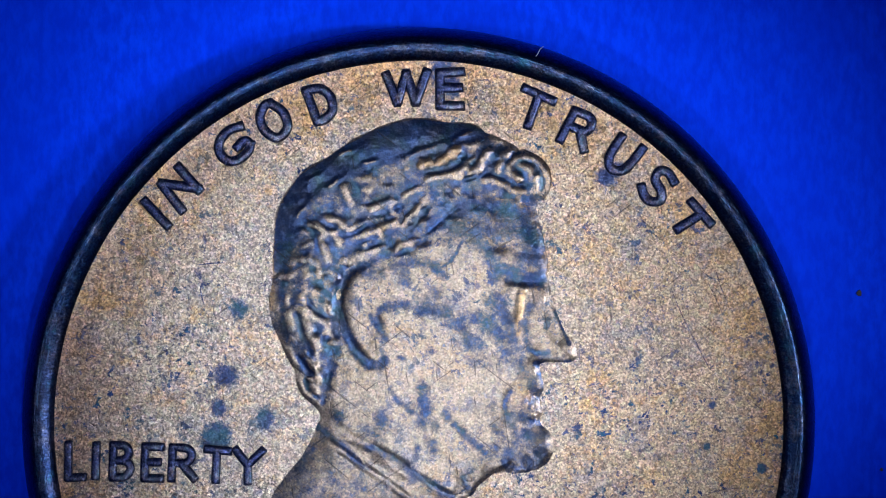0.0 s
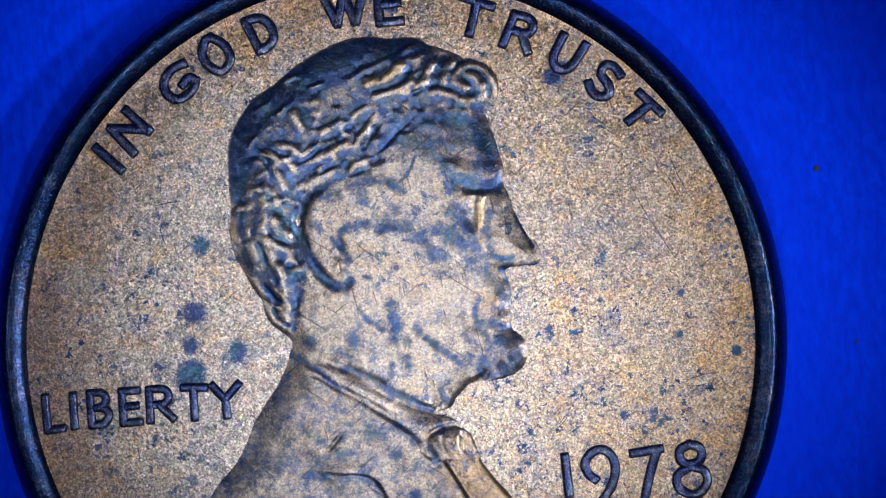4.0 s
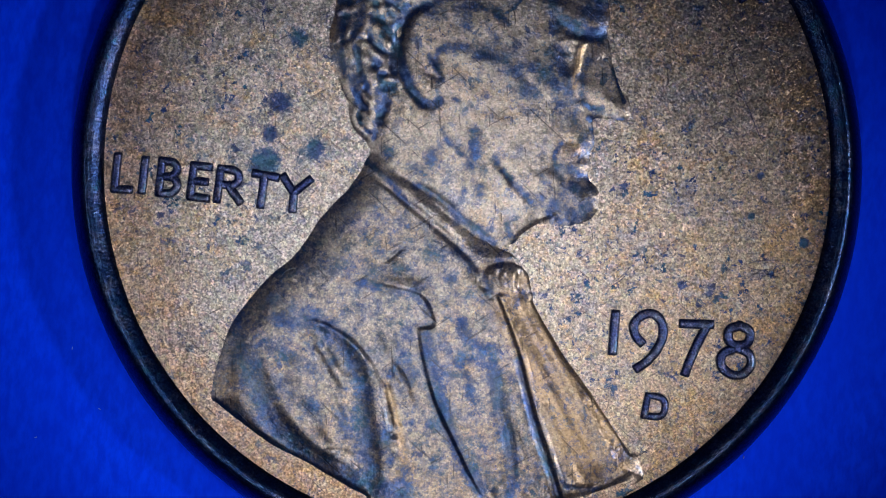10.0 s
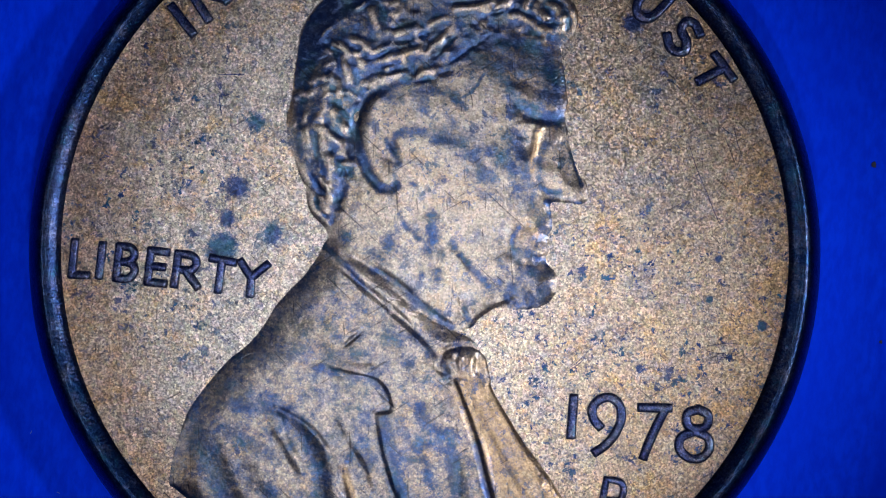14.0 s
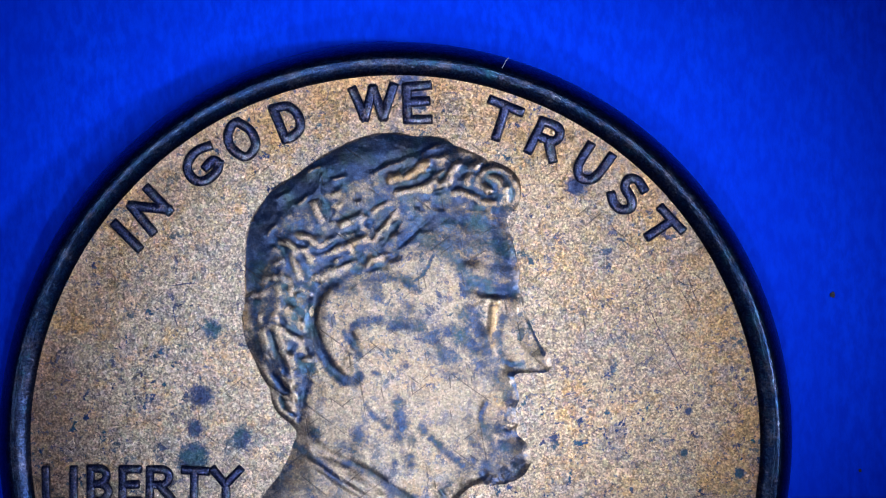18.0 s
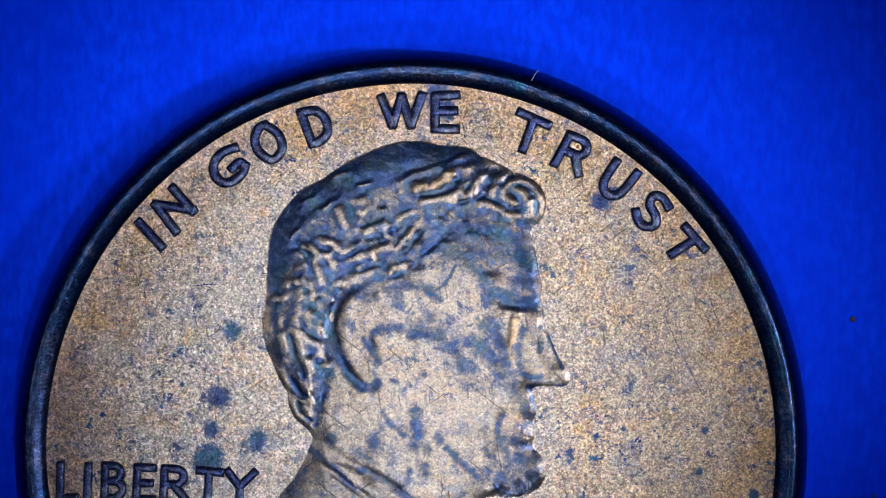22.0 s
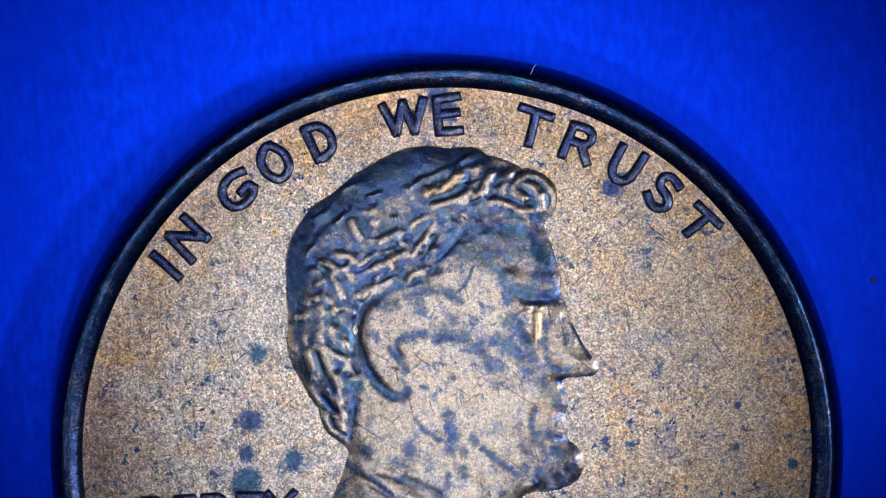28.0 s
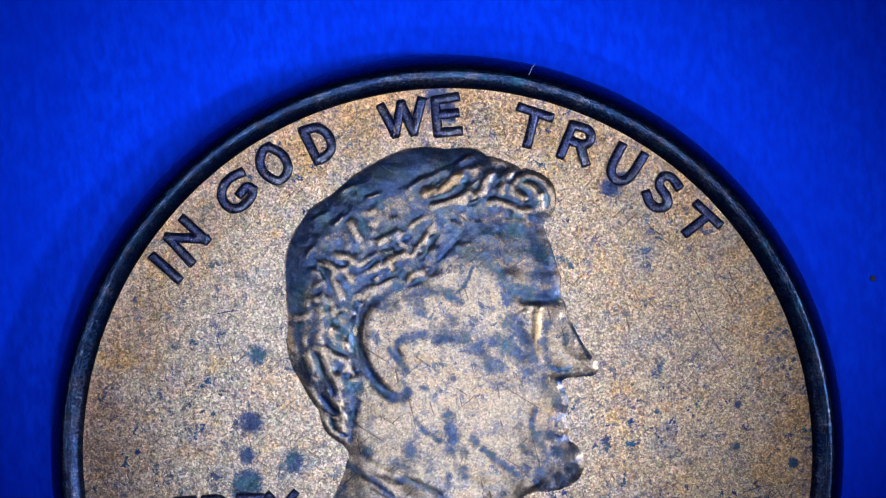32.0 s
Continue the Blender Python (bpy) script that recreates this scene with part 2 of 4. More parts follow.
# ---- helpers for meshes ----
def mesh_of(name, verts, faces, material, smooth=True):
    me = bpy.data.meshes.new(name)
    me.from_pydata(verts, [], faces)
    me.materials.append(material)
    if smooth:
        me.polygons.foreach_set("use_smooth", [True] * len(me.polygons))
    me.update()
    return me


def part(name, me, parent, label=""):
    ob = new(name, me)
    ob.parent = parent
    return tagged(ob, label)


def lathe(name, profile, steps, material, wobble=0.0, lean=(0, 0)):
    """Turns a profile of (radius, height) in mm about the z axis. lean: how far its crest is off centre."""
    verts, faces = [], []
    for i in range(steps):
        a = 2 * math.pi * i / steps
        for r, z in profile:
            k = r * (1 + wobble * noise.noise((3 * math.cos(a), 3 * math.sin(a), r)))
            k += (lean[0] * math.cos(a) + lean[1] * math.sin(a)) * max(0.0, 1 - ((r - 9.07) / 0.33) ** 2)
            verts.append((k * math.cos(a) * MM, k * math.sin(a) * MM, z * MM))
    m = len(profile)
    for i in range(steps):
        j = (i + 1) % steps
        for k in range(m - 1):
            faces.append((i * m + k, j * m + k, j * m + k + 1, i * m + k + 1))
    return mesh_of(name, verts, faces, material)


# ---- table and sheet ----
bm = bmesh.new()
bmesh.ops.create_cube(bm, size=1, matrix=Matrix.Translation((0, 0, -0.0155)) @ Matrix.Diagonal((1.2, 0.8, 0.025, 1)))
bmesh.ops.bevel(bm, geom=bm.edges[:], offset=0.003, segments=3, affect="EDGES")
me = bpy.data.meshes.new("table")
bm.to_mesh(me)
me.materials.append(table_dark)
tagged(new("table", me), "dark plain table top under the blue sheet", "table", kind="structure")

bm = bmesh.new()
bmesh.ops.create_cube(bm, size=1, matrix=Matrix.Translation((0, 0, -0.0012)) @ Matrix.Diagonal((0.15, 0.11, 0.0024, 1)))
bmesh.ops.bevel(bm, geom=[e for e in bm.edges if abs(e.verts[0].co.z - e.verts[1].co.z) > 0.001], offset=0.008, segments=6, affect="EDGES")
bmesh.ops.bevel(bm, geom=[e for e in bm.edges if abs(e.verts[0].co.z - e.verts[1].co.z) < 1e-6], offset=0.0004, segments=2, affect="EDGES")
me = bpy.data.meshes.new("plastic_sheet")
bm.to_mesh(me)
me.materials.append(sheet_blue)
sheet = tagged(new("plastic_sheet", me), "deep blue plastic sheet with faint streaks under the coin", "sheet")

# ---- the coin ----
FIELD = 1.20


def ground(x, y=0.0):
    """Height of the field in mm: flat in the middle, dished towards the rim, with a fillet at its foot."""
    r = np.hypot(x, y)
    return FIELD - 0.11 + 0.0020 * np.maximum(0.0, r - 4.0) ** 2 + 0.22 * np.maximum(0.0, r - 8.3) ** 2


coin = tagged(new("coin"), "worn copper coin with dark toned rim on a blue sheet", "coin")
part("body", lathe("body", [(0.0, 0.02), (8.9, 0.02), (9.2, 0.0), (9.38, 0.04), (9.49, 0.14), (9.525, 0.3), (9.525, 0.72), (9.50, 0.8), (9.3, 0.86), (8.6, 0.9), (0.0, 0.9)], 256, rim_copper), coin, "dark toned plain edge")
part("field", lathe("field", [(r, ground(r)) for r in (0.0, 2, 4, 4.5, 5, 5.5, 6, 6.5, 7, 7.5, 8, 8.3, 8.4, 8.5, 8.6, 8.7, 8.8)], 256, field_copper), coin, "tan copper field with blue-black specks")
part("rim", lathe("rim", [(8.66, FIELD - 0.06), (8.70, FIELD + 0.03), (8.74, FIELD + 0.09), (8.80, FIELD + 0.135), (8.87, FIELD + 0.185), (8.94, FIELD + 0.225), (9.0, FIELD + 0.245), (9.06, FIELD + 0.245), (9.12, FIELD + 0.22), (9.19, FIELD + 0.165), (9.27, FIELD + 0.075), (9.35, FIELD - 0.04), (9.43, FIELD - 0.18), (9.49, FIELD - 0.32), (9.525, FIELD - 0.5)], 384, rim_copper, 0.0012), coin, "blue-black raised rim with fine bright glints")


def spline(points, closed, per=6):
    """A smooth line through a few points."""
    p, out = [np.array(a, float) for a in points], []
    n = len(p)
    for i in range(n if closed else n - 1):
        a, b = (p[(i - 1) % n] if closed or i else p[0]), p[i]
        c, d = p[(i + 1) % n], (p[(i + 2) % n] if closed or i + 2 < n else p[-1])
        for t in np.arange(per) / per:
            out.append(0.5 * (2 * b + (c - a) * t + (2 * a - 5 * b + 4 * c - d) * t * t + (3 * b - a - 3 * c + d) * t ** 3))
    return out if closed else out + [p[-1]]


def swept(name, lines, wide, raised):
    """Raised strokes with a flattened round section and blunt ends: lines of points in mm, one mesh."""
    verts, faces = [], []
    section = [(math.cos(math.pi * q / 10), math.sin(math.pi * q / 10) ** 0.45) for q in range(11)]
    for points in lines:
        line = [Vector((*p, 0)) for p in spline(points, False, 5)]
        ends = [(line[0] - line[1]).normalized(), (line[-1] - line[-2]).normalized()]
        line = [line[0] + ends[0] * wide * 0.9, line[0] + ends[0] * wide * 0.55] + line + [line[-1] + ends[1] * wide * 0.55, line[-1] + ends[1] * wide * 0.9]
        start, n = len(verts), len(line)
        for k, p in enumerate(line):
            run = (line[min(k + 1, n - 1)] - line[max(k - 1, 0)]).normalized()
            side = Vector((-run.y, run.x, 0))
            end = k in (0, n - 1)
            for c, s in section:
                lift = raised * s * (0.05 if end else 1 + 0.12 * noise.noise((p.x * 4, p.y * 4, c)))
                verts.append((p + side * c * wide * (0.85 if end else 1 + 0.1 * noise.noise((p.x * 5, p.y * 5, 3)))
                              + Vector((0, 0, lift - 0.04))) * MM)
        for k in range(n - 1):
            for q in range(10):
                i = start + k * 11 + q
                faces.append((i, i + 11, i + 12, i + 1))
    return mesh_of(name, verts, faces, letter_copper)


def letter(char, lines, wide, name="letter", raised=0.15):
    """One raised character, its strokes given on the coin's face."""
    ends = [p for points in lines for p in points]
    x, y = sum(p[0] for p in ends) / len(ends), sum(p[1] for p in ends) / len(ends)
    me = swept(name, [[(a - x, b - y) for a, b in points] for points in lines], wide, raised)
    ob = part(name, me, coin, "raised dark toned " + name.replace("_", " ") + " " + char)
    ob.matrix_basis = pose(x * MM, y * MM, ground(x, y) * MM)


# motto, word, year and mint mark: each character with the lines of its strokes
for char, lines in (("I", ([(-6.54, 5.31), (-6.00, 4.73)],)),
                    ("N", ([(-6.15, 5.73), (-5.66, 5.10)], [(-6.15, 5.74), (-5.26, 5.61)], [(-5.75, 6.13), (-5.25, 5.58)])),
                    ("G", ([(-4.27, 7.10), (-4.57, 6.98), (-4.77, 6.71), (-4.74, 6.44), (-4.55, 6.27), (-4.30, 6.31), (-4.08, 6.50), (-4.03, 6.68)], [(-4.03, 6.68), (-4.16, 6.76), (-4.34, 6.60)])),
                    ("O", ([(-3.55, 7.65), (-3.26, 7.45), (-3.14, 7.13), (-3.26, 6.89), (-3.45, 6.83), (-3.71, 7.03), (-3.80, 7.33), (-3.69, 7.59), (-3.55, 7.65)],)),
                    ("D", ([(-2.70, 7.94), (-2.43, 7.22)], [(-2.70, 7.95), (-2.36, 8.00), (-2.12, 7.80), (-2.07, 7.49), (-2.23, 7.29), (-2.43, 7.22)])),
                    ("W", ([(-0.79, 8.34), (-0.52, 7.68)], [(-0.52, 7.68), (-0.31, 8.37)], [(-0.31, 8.37), (-0.08, 7.68)], [(-0.08, 7.68), (0.18, 8.41)])),
                    ("E", ([(0.50, 8.38), (0.50, 7.60)], [(0.50, 8.38), (1.01, 8.41)], [(0.50, 8.02), (0.96, 8.03)], [(0.50, 7.60), (1.00, 7.59)])),
                    ("T", ([(2.52, 8.01), (3.20, 7.71)], [(2.85, 7.83), (2.60, 7.12)])),
                    ("R", ([(3.72, 7.47), (3.37, 6.79)], [(3.72, 7.47), (4.06, 7.33), (4.12, 7.13), (3.96, 6.98), (3.61, 7.12)], [(3.84, 7.01), (3.93, 6.55)])),
                    ("U", ([(4.84, 6.86), (4.55, 6.39), (4.58, 6.11), (4.82, 6.04), (5.04, 6.20), (5.34, 6.58)],)),
                    ("S", ([(6.09, 5.77), (5.94, 6.00), (5.74, 6.03), (5.64, 5.83), (5.78, 5.56), (5.76, 5.34), (5.53, 5.31), (5.37, 5.45), (5.31, 5.66)],)),
                    ("T", ([(6.50, 5.30), (6.96, 4.78)], [(6.75, 5.02), (6.17, 4.65)]))):
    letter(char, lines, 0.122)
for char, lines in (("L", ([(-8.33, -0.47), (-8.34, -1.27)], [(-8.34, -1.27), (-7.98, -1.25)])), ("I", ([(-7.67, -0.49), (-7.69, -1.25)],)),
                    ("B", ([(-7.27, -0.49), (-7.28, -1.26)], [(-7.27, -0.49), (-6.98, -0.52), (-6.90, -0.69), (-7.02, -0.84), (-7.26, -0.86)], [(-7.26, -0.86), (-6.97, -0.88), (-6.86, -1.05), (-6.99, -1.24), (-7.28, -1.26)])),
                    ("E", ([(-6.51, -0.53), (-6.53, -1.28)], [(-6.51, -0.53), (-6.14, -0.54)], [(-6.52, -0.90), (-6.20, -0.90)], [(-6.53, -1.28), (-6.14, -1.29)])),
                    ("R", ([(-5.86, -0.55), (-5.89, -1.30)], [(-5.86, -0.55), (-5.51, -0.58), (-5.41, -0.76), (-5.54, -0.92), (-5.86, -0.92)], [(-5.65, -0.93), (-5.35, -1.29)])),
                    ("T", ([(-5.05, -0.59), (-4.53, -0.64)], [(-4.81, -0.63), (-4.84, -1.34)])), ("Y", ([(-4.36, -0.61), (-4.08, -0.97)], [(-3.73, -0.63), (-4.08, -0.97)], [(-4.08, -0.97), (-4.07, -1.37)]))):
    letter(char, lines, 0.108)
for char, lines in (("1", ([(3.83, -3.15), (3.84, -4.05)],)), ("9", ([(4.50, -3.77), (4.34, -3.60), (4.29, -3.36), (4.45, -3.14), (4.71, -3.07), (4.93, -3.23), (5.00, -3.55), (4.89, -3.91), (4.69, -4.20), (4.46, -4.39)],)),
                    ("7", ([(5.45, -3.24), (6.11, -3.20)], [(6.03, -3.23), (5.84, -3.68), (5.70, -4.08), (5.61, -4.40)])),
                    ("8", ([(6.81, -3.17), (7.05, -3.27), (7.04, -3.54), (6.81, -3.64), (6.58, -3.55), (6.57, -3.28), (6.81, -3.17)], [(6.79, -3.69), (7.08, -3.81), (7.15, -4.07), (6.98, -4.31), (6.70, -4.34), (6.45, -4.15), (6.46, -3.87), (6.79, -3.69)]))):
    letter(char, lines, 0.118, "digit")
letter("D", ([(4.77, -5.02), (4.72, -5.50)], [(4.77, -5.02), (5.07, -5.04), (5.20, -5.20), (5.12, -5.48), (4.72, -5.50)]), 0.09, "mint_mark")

# ---- the raised portrait: one sheet of metal modelled by rounded shapes and strokes ----
STEP, RELIEF = 0.027, 0.46
gx, gy = np.meshgrid(np.arange(-6.3, 5.6, STEP), np.arange(-8.9, 7.7, STEP))
height = np.full(gx.shape, -0.2)


def inside(points):
    """Distance inside (positive) or outside a smooth closed outline."""
    line = spline(points, True)
    best, odd = np.full(gx.shape, 1e9), np.zeros(gx.shape, bool)
    for a, b in zip(line, line[1:] + line[:1]):
        d = b - a
        t = np.clip(((gx - a[0]) * d[0] + (gy - a[1]) * d[1]) / (d @ d + 1e-12), 0, 1)
        best = np.minimum(best, (gx - a[0] - t * d[0]) ** 2 + (gy - a[1] - t * d[1]) ** 2)
        if abs(d[1]) > 1e-9:
            odd ^= ((a[1] > gy) != (b[1] > gy)) & (gx < a[0] + (gy - a[1]) / d[1] * d[0])
    return np.sqrt(best) * np.where(odd, 1, -1)


def form(points, high, edge, power=2.0, soft=0.0):
    """Raises a rounded shape: full height at a distance edge inside its outline."""
    global height
    d = inside(points)
    t = np.clip(d / edge, 0, 1)
    h = np.where(d > 0, high * (1 - (1 - t) ** power), np.maximum(d * 2, -0.2))
    blend = np.clip(soft - np.abs(height - h), 0, 1) ** 2 / (4 * soft) if soft else 0.0
    height = np.maximum(height, h) + blend
    return d


def near(points, wide):
    """The part of the grid round a smooth line, the squared distance from it and the place along it (0 to 1)."""
    line = spline(points, False)
    xs, ys = [p[0] for p in line], [p[1] for p in line]
    i0, i1 = np.searchsorted(gx[0], (min(xs) - wide, max(xs) + wide))
    j0, j1 = np.searchsorted(gy[:, 0], (min(ys) - wide, max(ys) + wide))
    X, Y = gx[j0:j1, i0:i1], gy[j0:j1, i0:i1]
    best, along, side = np.full(X.shape, 1e9), np.zeros(X.shape), np.zeros(X.shape)
    for k, (a, b) in enumerate(zip(line, line[1:])):
        d = b - a
        t = np.clip(((X - a[0]) * d[0] + (Y - a[1]) * d[1]) / (d @ d + 1e-12), 0, 1)
        u, v = X - a[0] - t * d[0], Y - a[1] - t * d[1]
        r = u * u + v * v
        along = np.where(r < best, (k + t) / (len(line) - 1), along)
        side = np.where(r < best, d[0] * v - d[1] * u, side)
        best = np.minimum(best, r)
    return (slice(j0, j1), slice(i0, i1)), best, along, side


def stroke(points, wide, high, taper=True):
    """A ridge (high > 0) or groove along a smooth line."""
    at, best, along, _ = near(points, wide)
    fade = np.clip(4 * np.minimum(along, 1 - along) + 0.15, 0, 1) if taper else 1.0
    height[at] += high * np.clip(1 - best / (wide * wide), 0, 1) ** 1.5 * fade


def ledge(points, wide, high, lip=0.06):
    """A step: raised on the left of the line's run, sloping back over a width."""
    at, best, along, side = near(points, 3 * wide)
    d = np.sqrt(best) * np.sign(side)
    fade = np.where(d > 0, np.exp(-(d / wide) ** 2), 0) * np.clip(d / lip, 0, 1)
    height[at] += high * fade * np.clip(5 * np.minimum(along, 1 - along), 0, 1)


def swell(x, y, rx, ry, high, turn=0.0):
    """A soft bump or hollow."""
    global height
    c, s = math.cos(radians(turn)), math.sin(radians(turn))
    u, v = ((gx - x) * c + (gy - y) * s) / rx, ((gy - y) * c - (gx - x) * s) / ry
    height = height + high * np.exp(-(u * u + v * v))


# coat, shirt front and collar
coat = form([(-2.18, 0.25), (-2.74, -0.67), (-3.32, -1.41), (-3.93, -2.43), (-4.59, -3.13), (-5.22, -4.11), (-5.45, -4.85), (-5.60, -5.72), (-5.46, -6.29), (-4.68, -6.78), (-3.74, -7.27), (-2.93, -7.66), (-1.86, -8.09), (-0.52, -8.48), (0.82, -8.47), (2.02, -8.19), (3.09, -7.82), (4.03, -7.37), (4.85, -6.92), (4.07, -5.81), (3.27, -4.77), (2.66, -4.04), (1.98, -3.17), (1.46, -2.11), (0.76, -1.74), (-0.05, -1.05), (-1.13, -0.25)], 0.43, 1.3, 2.4)
# neck, jaw and face
face = form([(-2.43, 0.43), (-2.10, 2.57), (-1.63, 4.72), (-0.56, 6.19), (1.59, 6.53), (2.60, 5.93), (2.82, 5.09), (2.96, 4.45), (3.08, 3.89), (3.06, 3.48), (3.18, 3.11), (3.37, 2.57), (3.58, 2.14), (3.75, 1.82), (3.78, 1.62), (3.66, 1.48), (3.36, 1.44), (2.94, 1.42), (2.93, 1.16), (2.98, 0.86), (2.89, 0.60), (2.95, 0.36), (2.88, 0.11), (3.14, -0.21), (3.22, -0.56), (3.01, -0.96), (2.52, -1.15), (1.91, -1.25), (1.56, -1.47), (1.18, -1.73), (0.25, -1.84), (-1.36, -1.17)], 0.20, 0.52, 1.7)
# hair
hair = form([(-2.21, 0.38), (-2.63, 0.54), (-2.87, 0.83), (-2.99, 1.30), (-3.23, 1.74), (-3.45, 2.24), (-3.58, 2.77), (-3.52, 3.51), (-3.49, 4.31), (-3.45, 4.92), (-3.27, 5.39), (-2.84, 5.99), (-2.30, 6.33), (-1.63, 6.77), (-0.83, 7.16), (-0.09, 7.32), (0.65, 7.23), (1.30, 7.18), (1.75, 6.93), (2.33, 6.63), (2.77, 6.46), (3.07, 6.17), (3.15, 5.82), (3.01, 5.39), (2.66, 5.17), (1.72, 5.23), (0.92, 4.78), (0.11, 4.18), (-0.56, 3.81), (-1.23, 3.89), (-1.74, 3.51), (-1.87, 2.73), (-1.73, 1.77)], 0.31, 1.25, 2.3, 0.12)

# the head swells from the crown down to the brow and cheeks
head = np.maximum(face, hair)
fall = np.clip((5.7 - gy) / 2.5, 0, 1)
height = height + np.where(head > 0, 0.20 * np.clip(head / 1.3, 0, 1) * fall * fall * (3 - 2 * fall), 0)

# brow, eye and nose
swell(1.46, 4.45, 1.2, 0.7, 0.06)
swell(0.92, 2.30, 0.9, 0.7, 0.05)
swell(2.28, 2.75, 0.30, 0.30, -0.07)
stroke([(1.70, 4.02), (1.99, 3.94), (2.46, 3.83), (3.04, 3.73)], 0.27, 0.045)
stroke([(1.75, 4.11), (1.84, 4.06), (1.94, 3.97)], 0.11, 0.048)
stroke([(1.86, 3.59), (2.19, 3.46), (2.59, 3.38), (2.96, 3.40)], 0.15, -0.043)
stroke([(1.80, 3.11), (2.06, 3.24), (2.37, 3.27), (2.55, 3.18)], 0.10, 0.046)
stroke([(1.86, 2.91), (2.10, 2.84), (2.33, 2.92)], 0.09, 0.019)
stroke([(2.53, 3.31), (2.42, 3.04), (2.38, 2.71), (2.35, 2.28)], 0.13, 0.099)
stroke([(2.79, 3.24), (2.74, 2.77), (2.69, 2.24), (2.63, 1.90)], 0.27, 0.021)
stroke([(3.14, 3.11), (3.33, 2.64), (3.49, 2.24), (3.64, 1.80)], 0.11, -0.044)
stroke([(3.25, 3.22), (3.44, 2.68), (3.60, 2.25), (3.73, 1.80)], 0.09, 0.051)
stroke([(2.59, 1.88), (2.63, 1.66), (2.82, 1.58), (3.09, 1.63)], 0.18, 0.037)
stroke([(2.73, 1.74), (2.90, 1.72), (3.09, 1.76)], 0.08, -0.027)
stroke([(2.73, 1.47), (3.13, 1.39), (3.49, 1.45)], 0.13, -0.048)
stroke([(2.19, 2.04), (2.10, 1.50), (2.19, 0.97)], 0.22, -0.019)
# mouth, chin and beard
stroke([(2.52, 0.83), (2.23, 0.81), (2.07, 0.59), (2.06, 0.30), (2.19, 0.03), (2.36, -0.13)], 0.12, -0.060)
swell(2.42, 0.55, 0.26, 0.20, 0.035)
stroke([(2.46, 0.54), (2.73, 0.48), (2.95, 0.46)], 0.11, -0.027)
stroke([(2.42, 0.32), (2.72, 0.27), (3.01, 0.22)], 0.12, 0.032)
stroke([(2.46, 0.06), (2.79, 0.00), (3.13, 0.00)], 0.13, -0.032)
swell(2.66, -0.50, 0.42, 0.36, 0.045)
stroke([(3.03, -0.32), (3.09, -0.61), (2.95, -0.91), (2.68, -1.07), (2.32, -1.04)], 0.17, 0.032)
stroke([(2.19, -1.07), (1.88, -1.23), (1.56, -1.47), (1.26, -1.73)], 0.19, -0.03)
stroke([(-0.56, 0.97), (-0.31, 0.63), (-0.09, 0.33), (0.09, 0.06)], 0.11, -0.029)
stroke([(0.60, 0.27), (0.89, 0.00), (1.21, -0.34), (1.56, -0.64), (1.85, -0.72)], 0.15, -0.034)
stroke([(0.49, 0.14), (0.76, -0.16), (1.08, -0.50), (1.40, -0.80)], 0.17, 0.021)
stroke([(0.85, -1.06), (1.05, -1.33), (1.18, -1.52)], 0.11, -0.032)
stroke([(-1.36, 1.34), (-0.98, 0.97), (-0.56, 0.70)], 0.22, 0.016)
rng = random.Random(7)
for i in range(190):
    x, y = rng.uniform(0.9, 3.3), rng.uniform(-1.6, 0.3)
    j, k = int((y + 8.9) / STEP), int((x + 6.3) / STEP)
    if face[j, k] > 0.1 and x + 0.5 * y > 1.3:
        a = rng.gauss(-1.2, 0.5)
        stroke([(x, y), (x + 0.12 * math.cos(a), y + 0.12 * math.sin(a)), (x + 0.25 * math.cos(a + 0.4), y + 0.25 * math.sin(a + 0.4))], rng.uniform(0.06, 0.10), rng.choice((0.022, -0.022)))
# ear
stroke([(-1.20, 3.89), (-1.52, 3.70), (-1.76, 3.46), (-1.88, 3.11), (-1.90, 2.73), (-1.80, 2.36), (-1.65, 1.98), (-1.41, 1.64), (-1.09, 1.42), (-0.80, 1.53)], 0.17, -0.085)
stroke([(-1.16, 3.62), (-1.47, 3.40), (-1.63, 3.08), (-1.63, 2.71), (-1.52, 2.31), (-1.33, 1.98), (-1.06, 1.77)], 0.21, 0.042)
stroke([(-1.25, 2.20), (-1.04, 2.14), (-0.77, 2.01)], 0.09, -0.042)
stroke([(-1.07, 2.60), (-0.93, 2.41), (-0.77, 2.06)], 0.11, -0.048)
stroke([(-1.16, 2.97), (-1.07, 2.73), (-0.99, 2.57)], 0.16, 0.027)
stroke([(-0.69, 3.38), (-0.56, 2.97), (-0.58, 2.51)], 0.13, 0.019)
stroke([(-1.16, 1.96), (-0.98, 1.82), (-0.85, 1.69)], 0.13, 0.032)

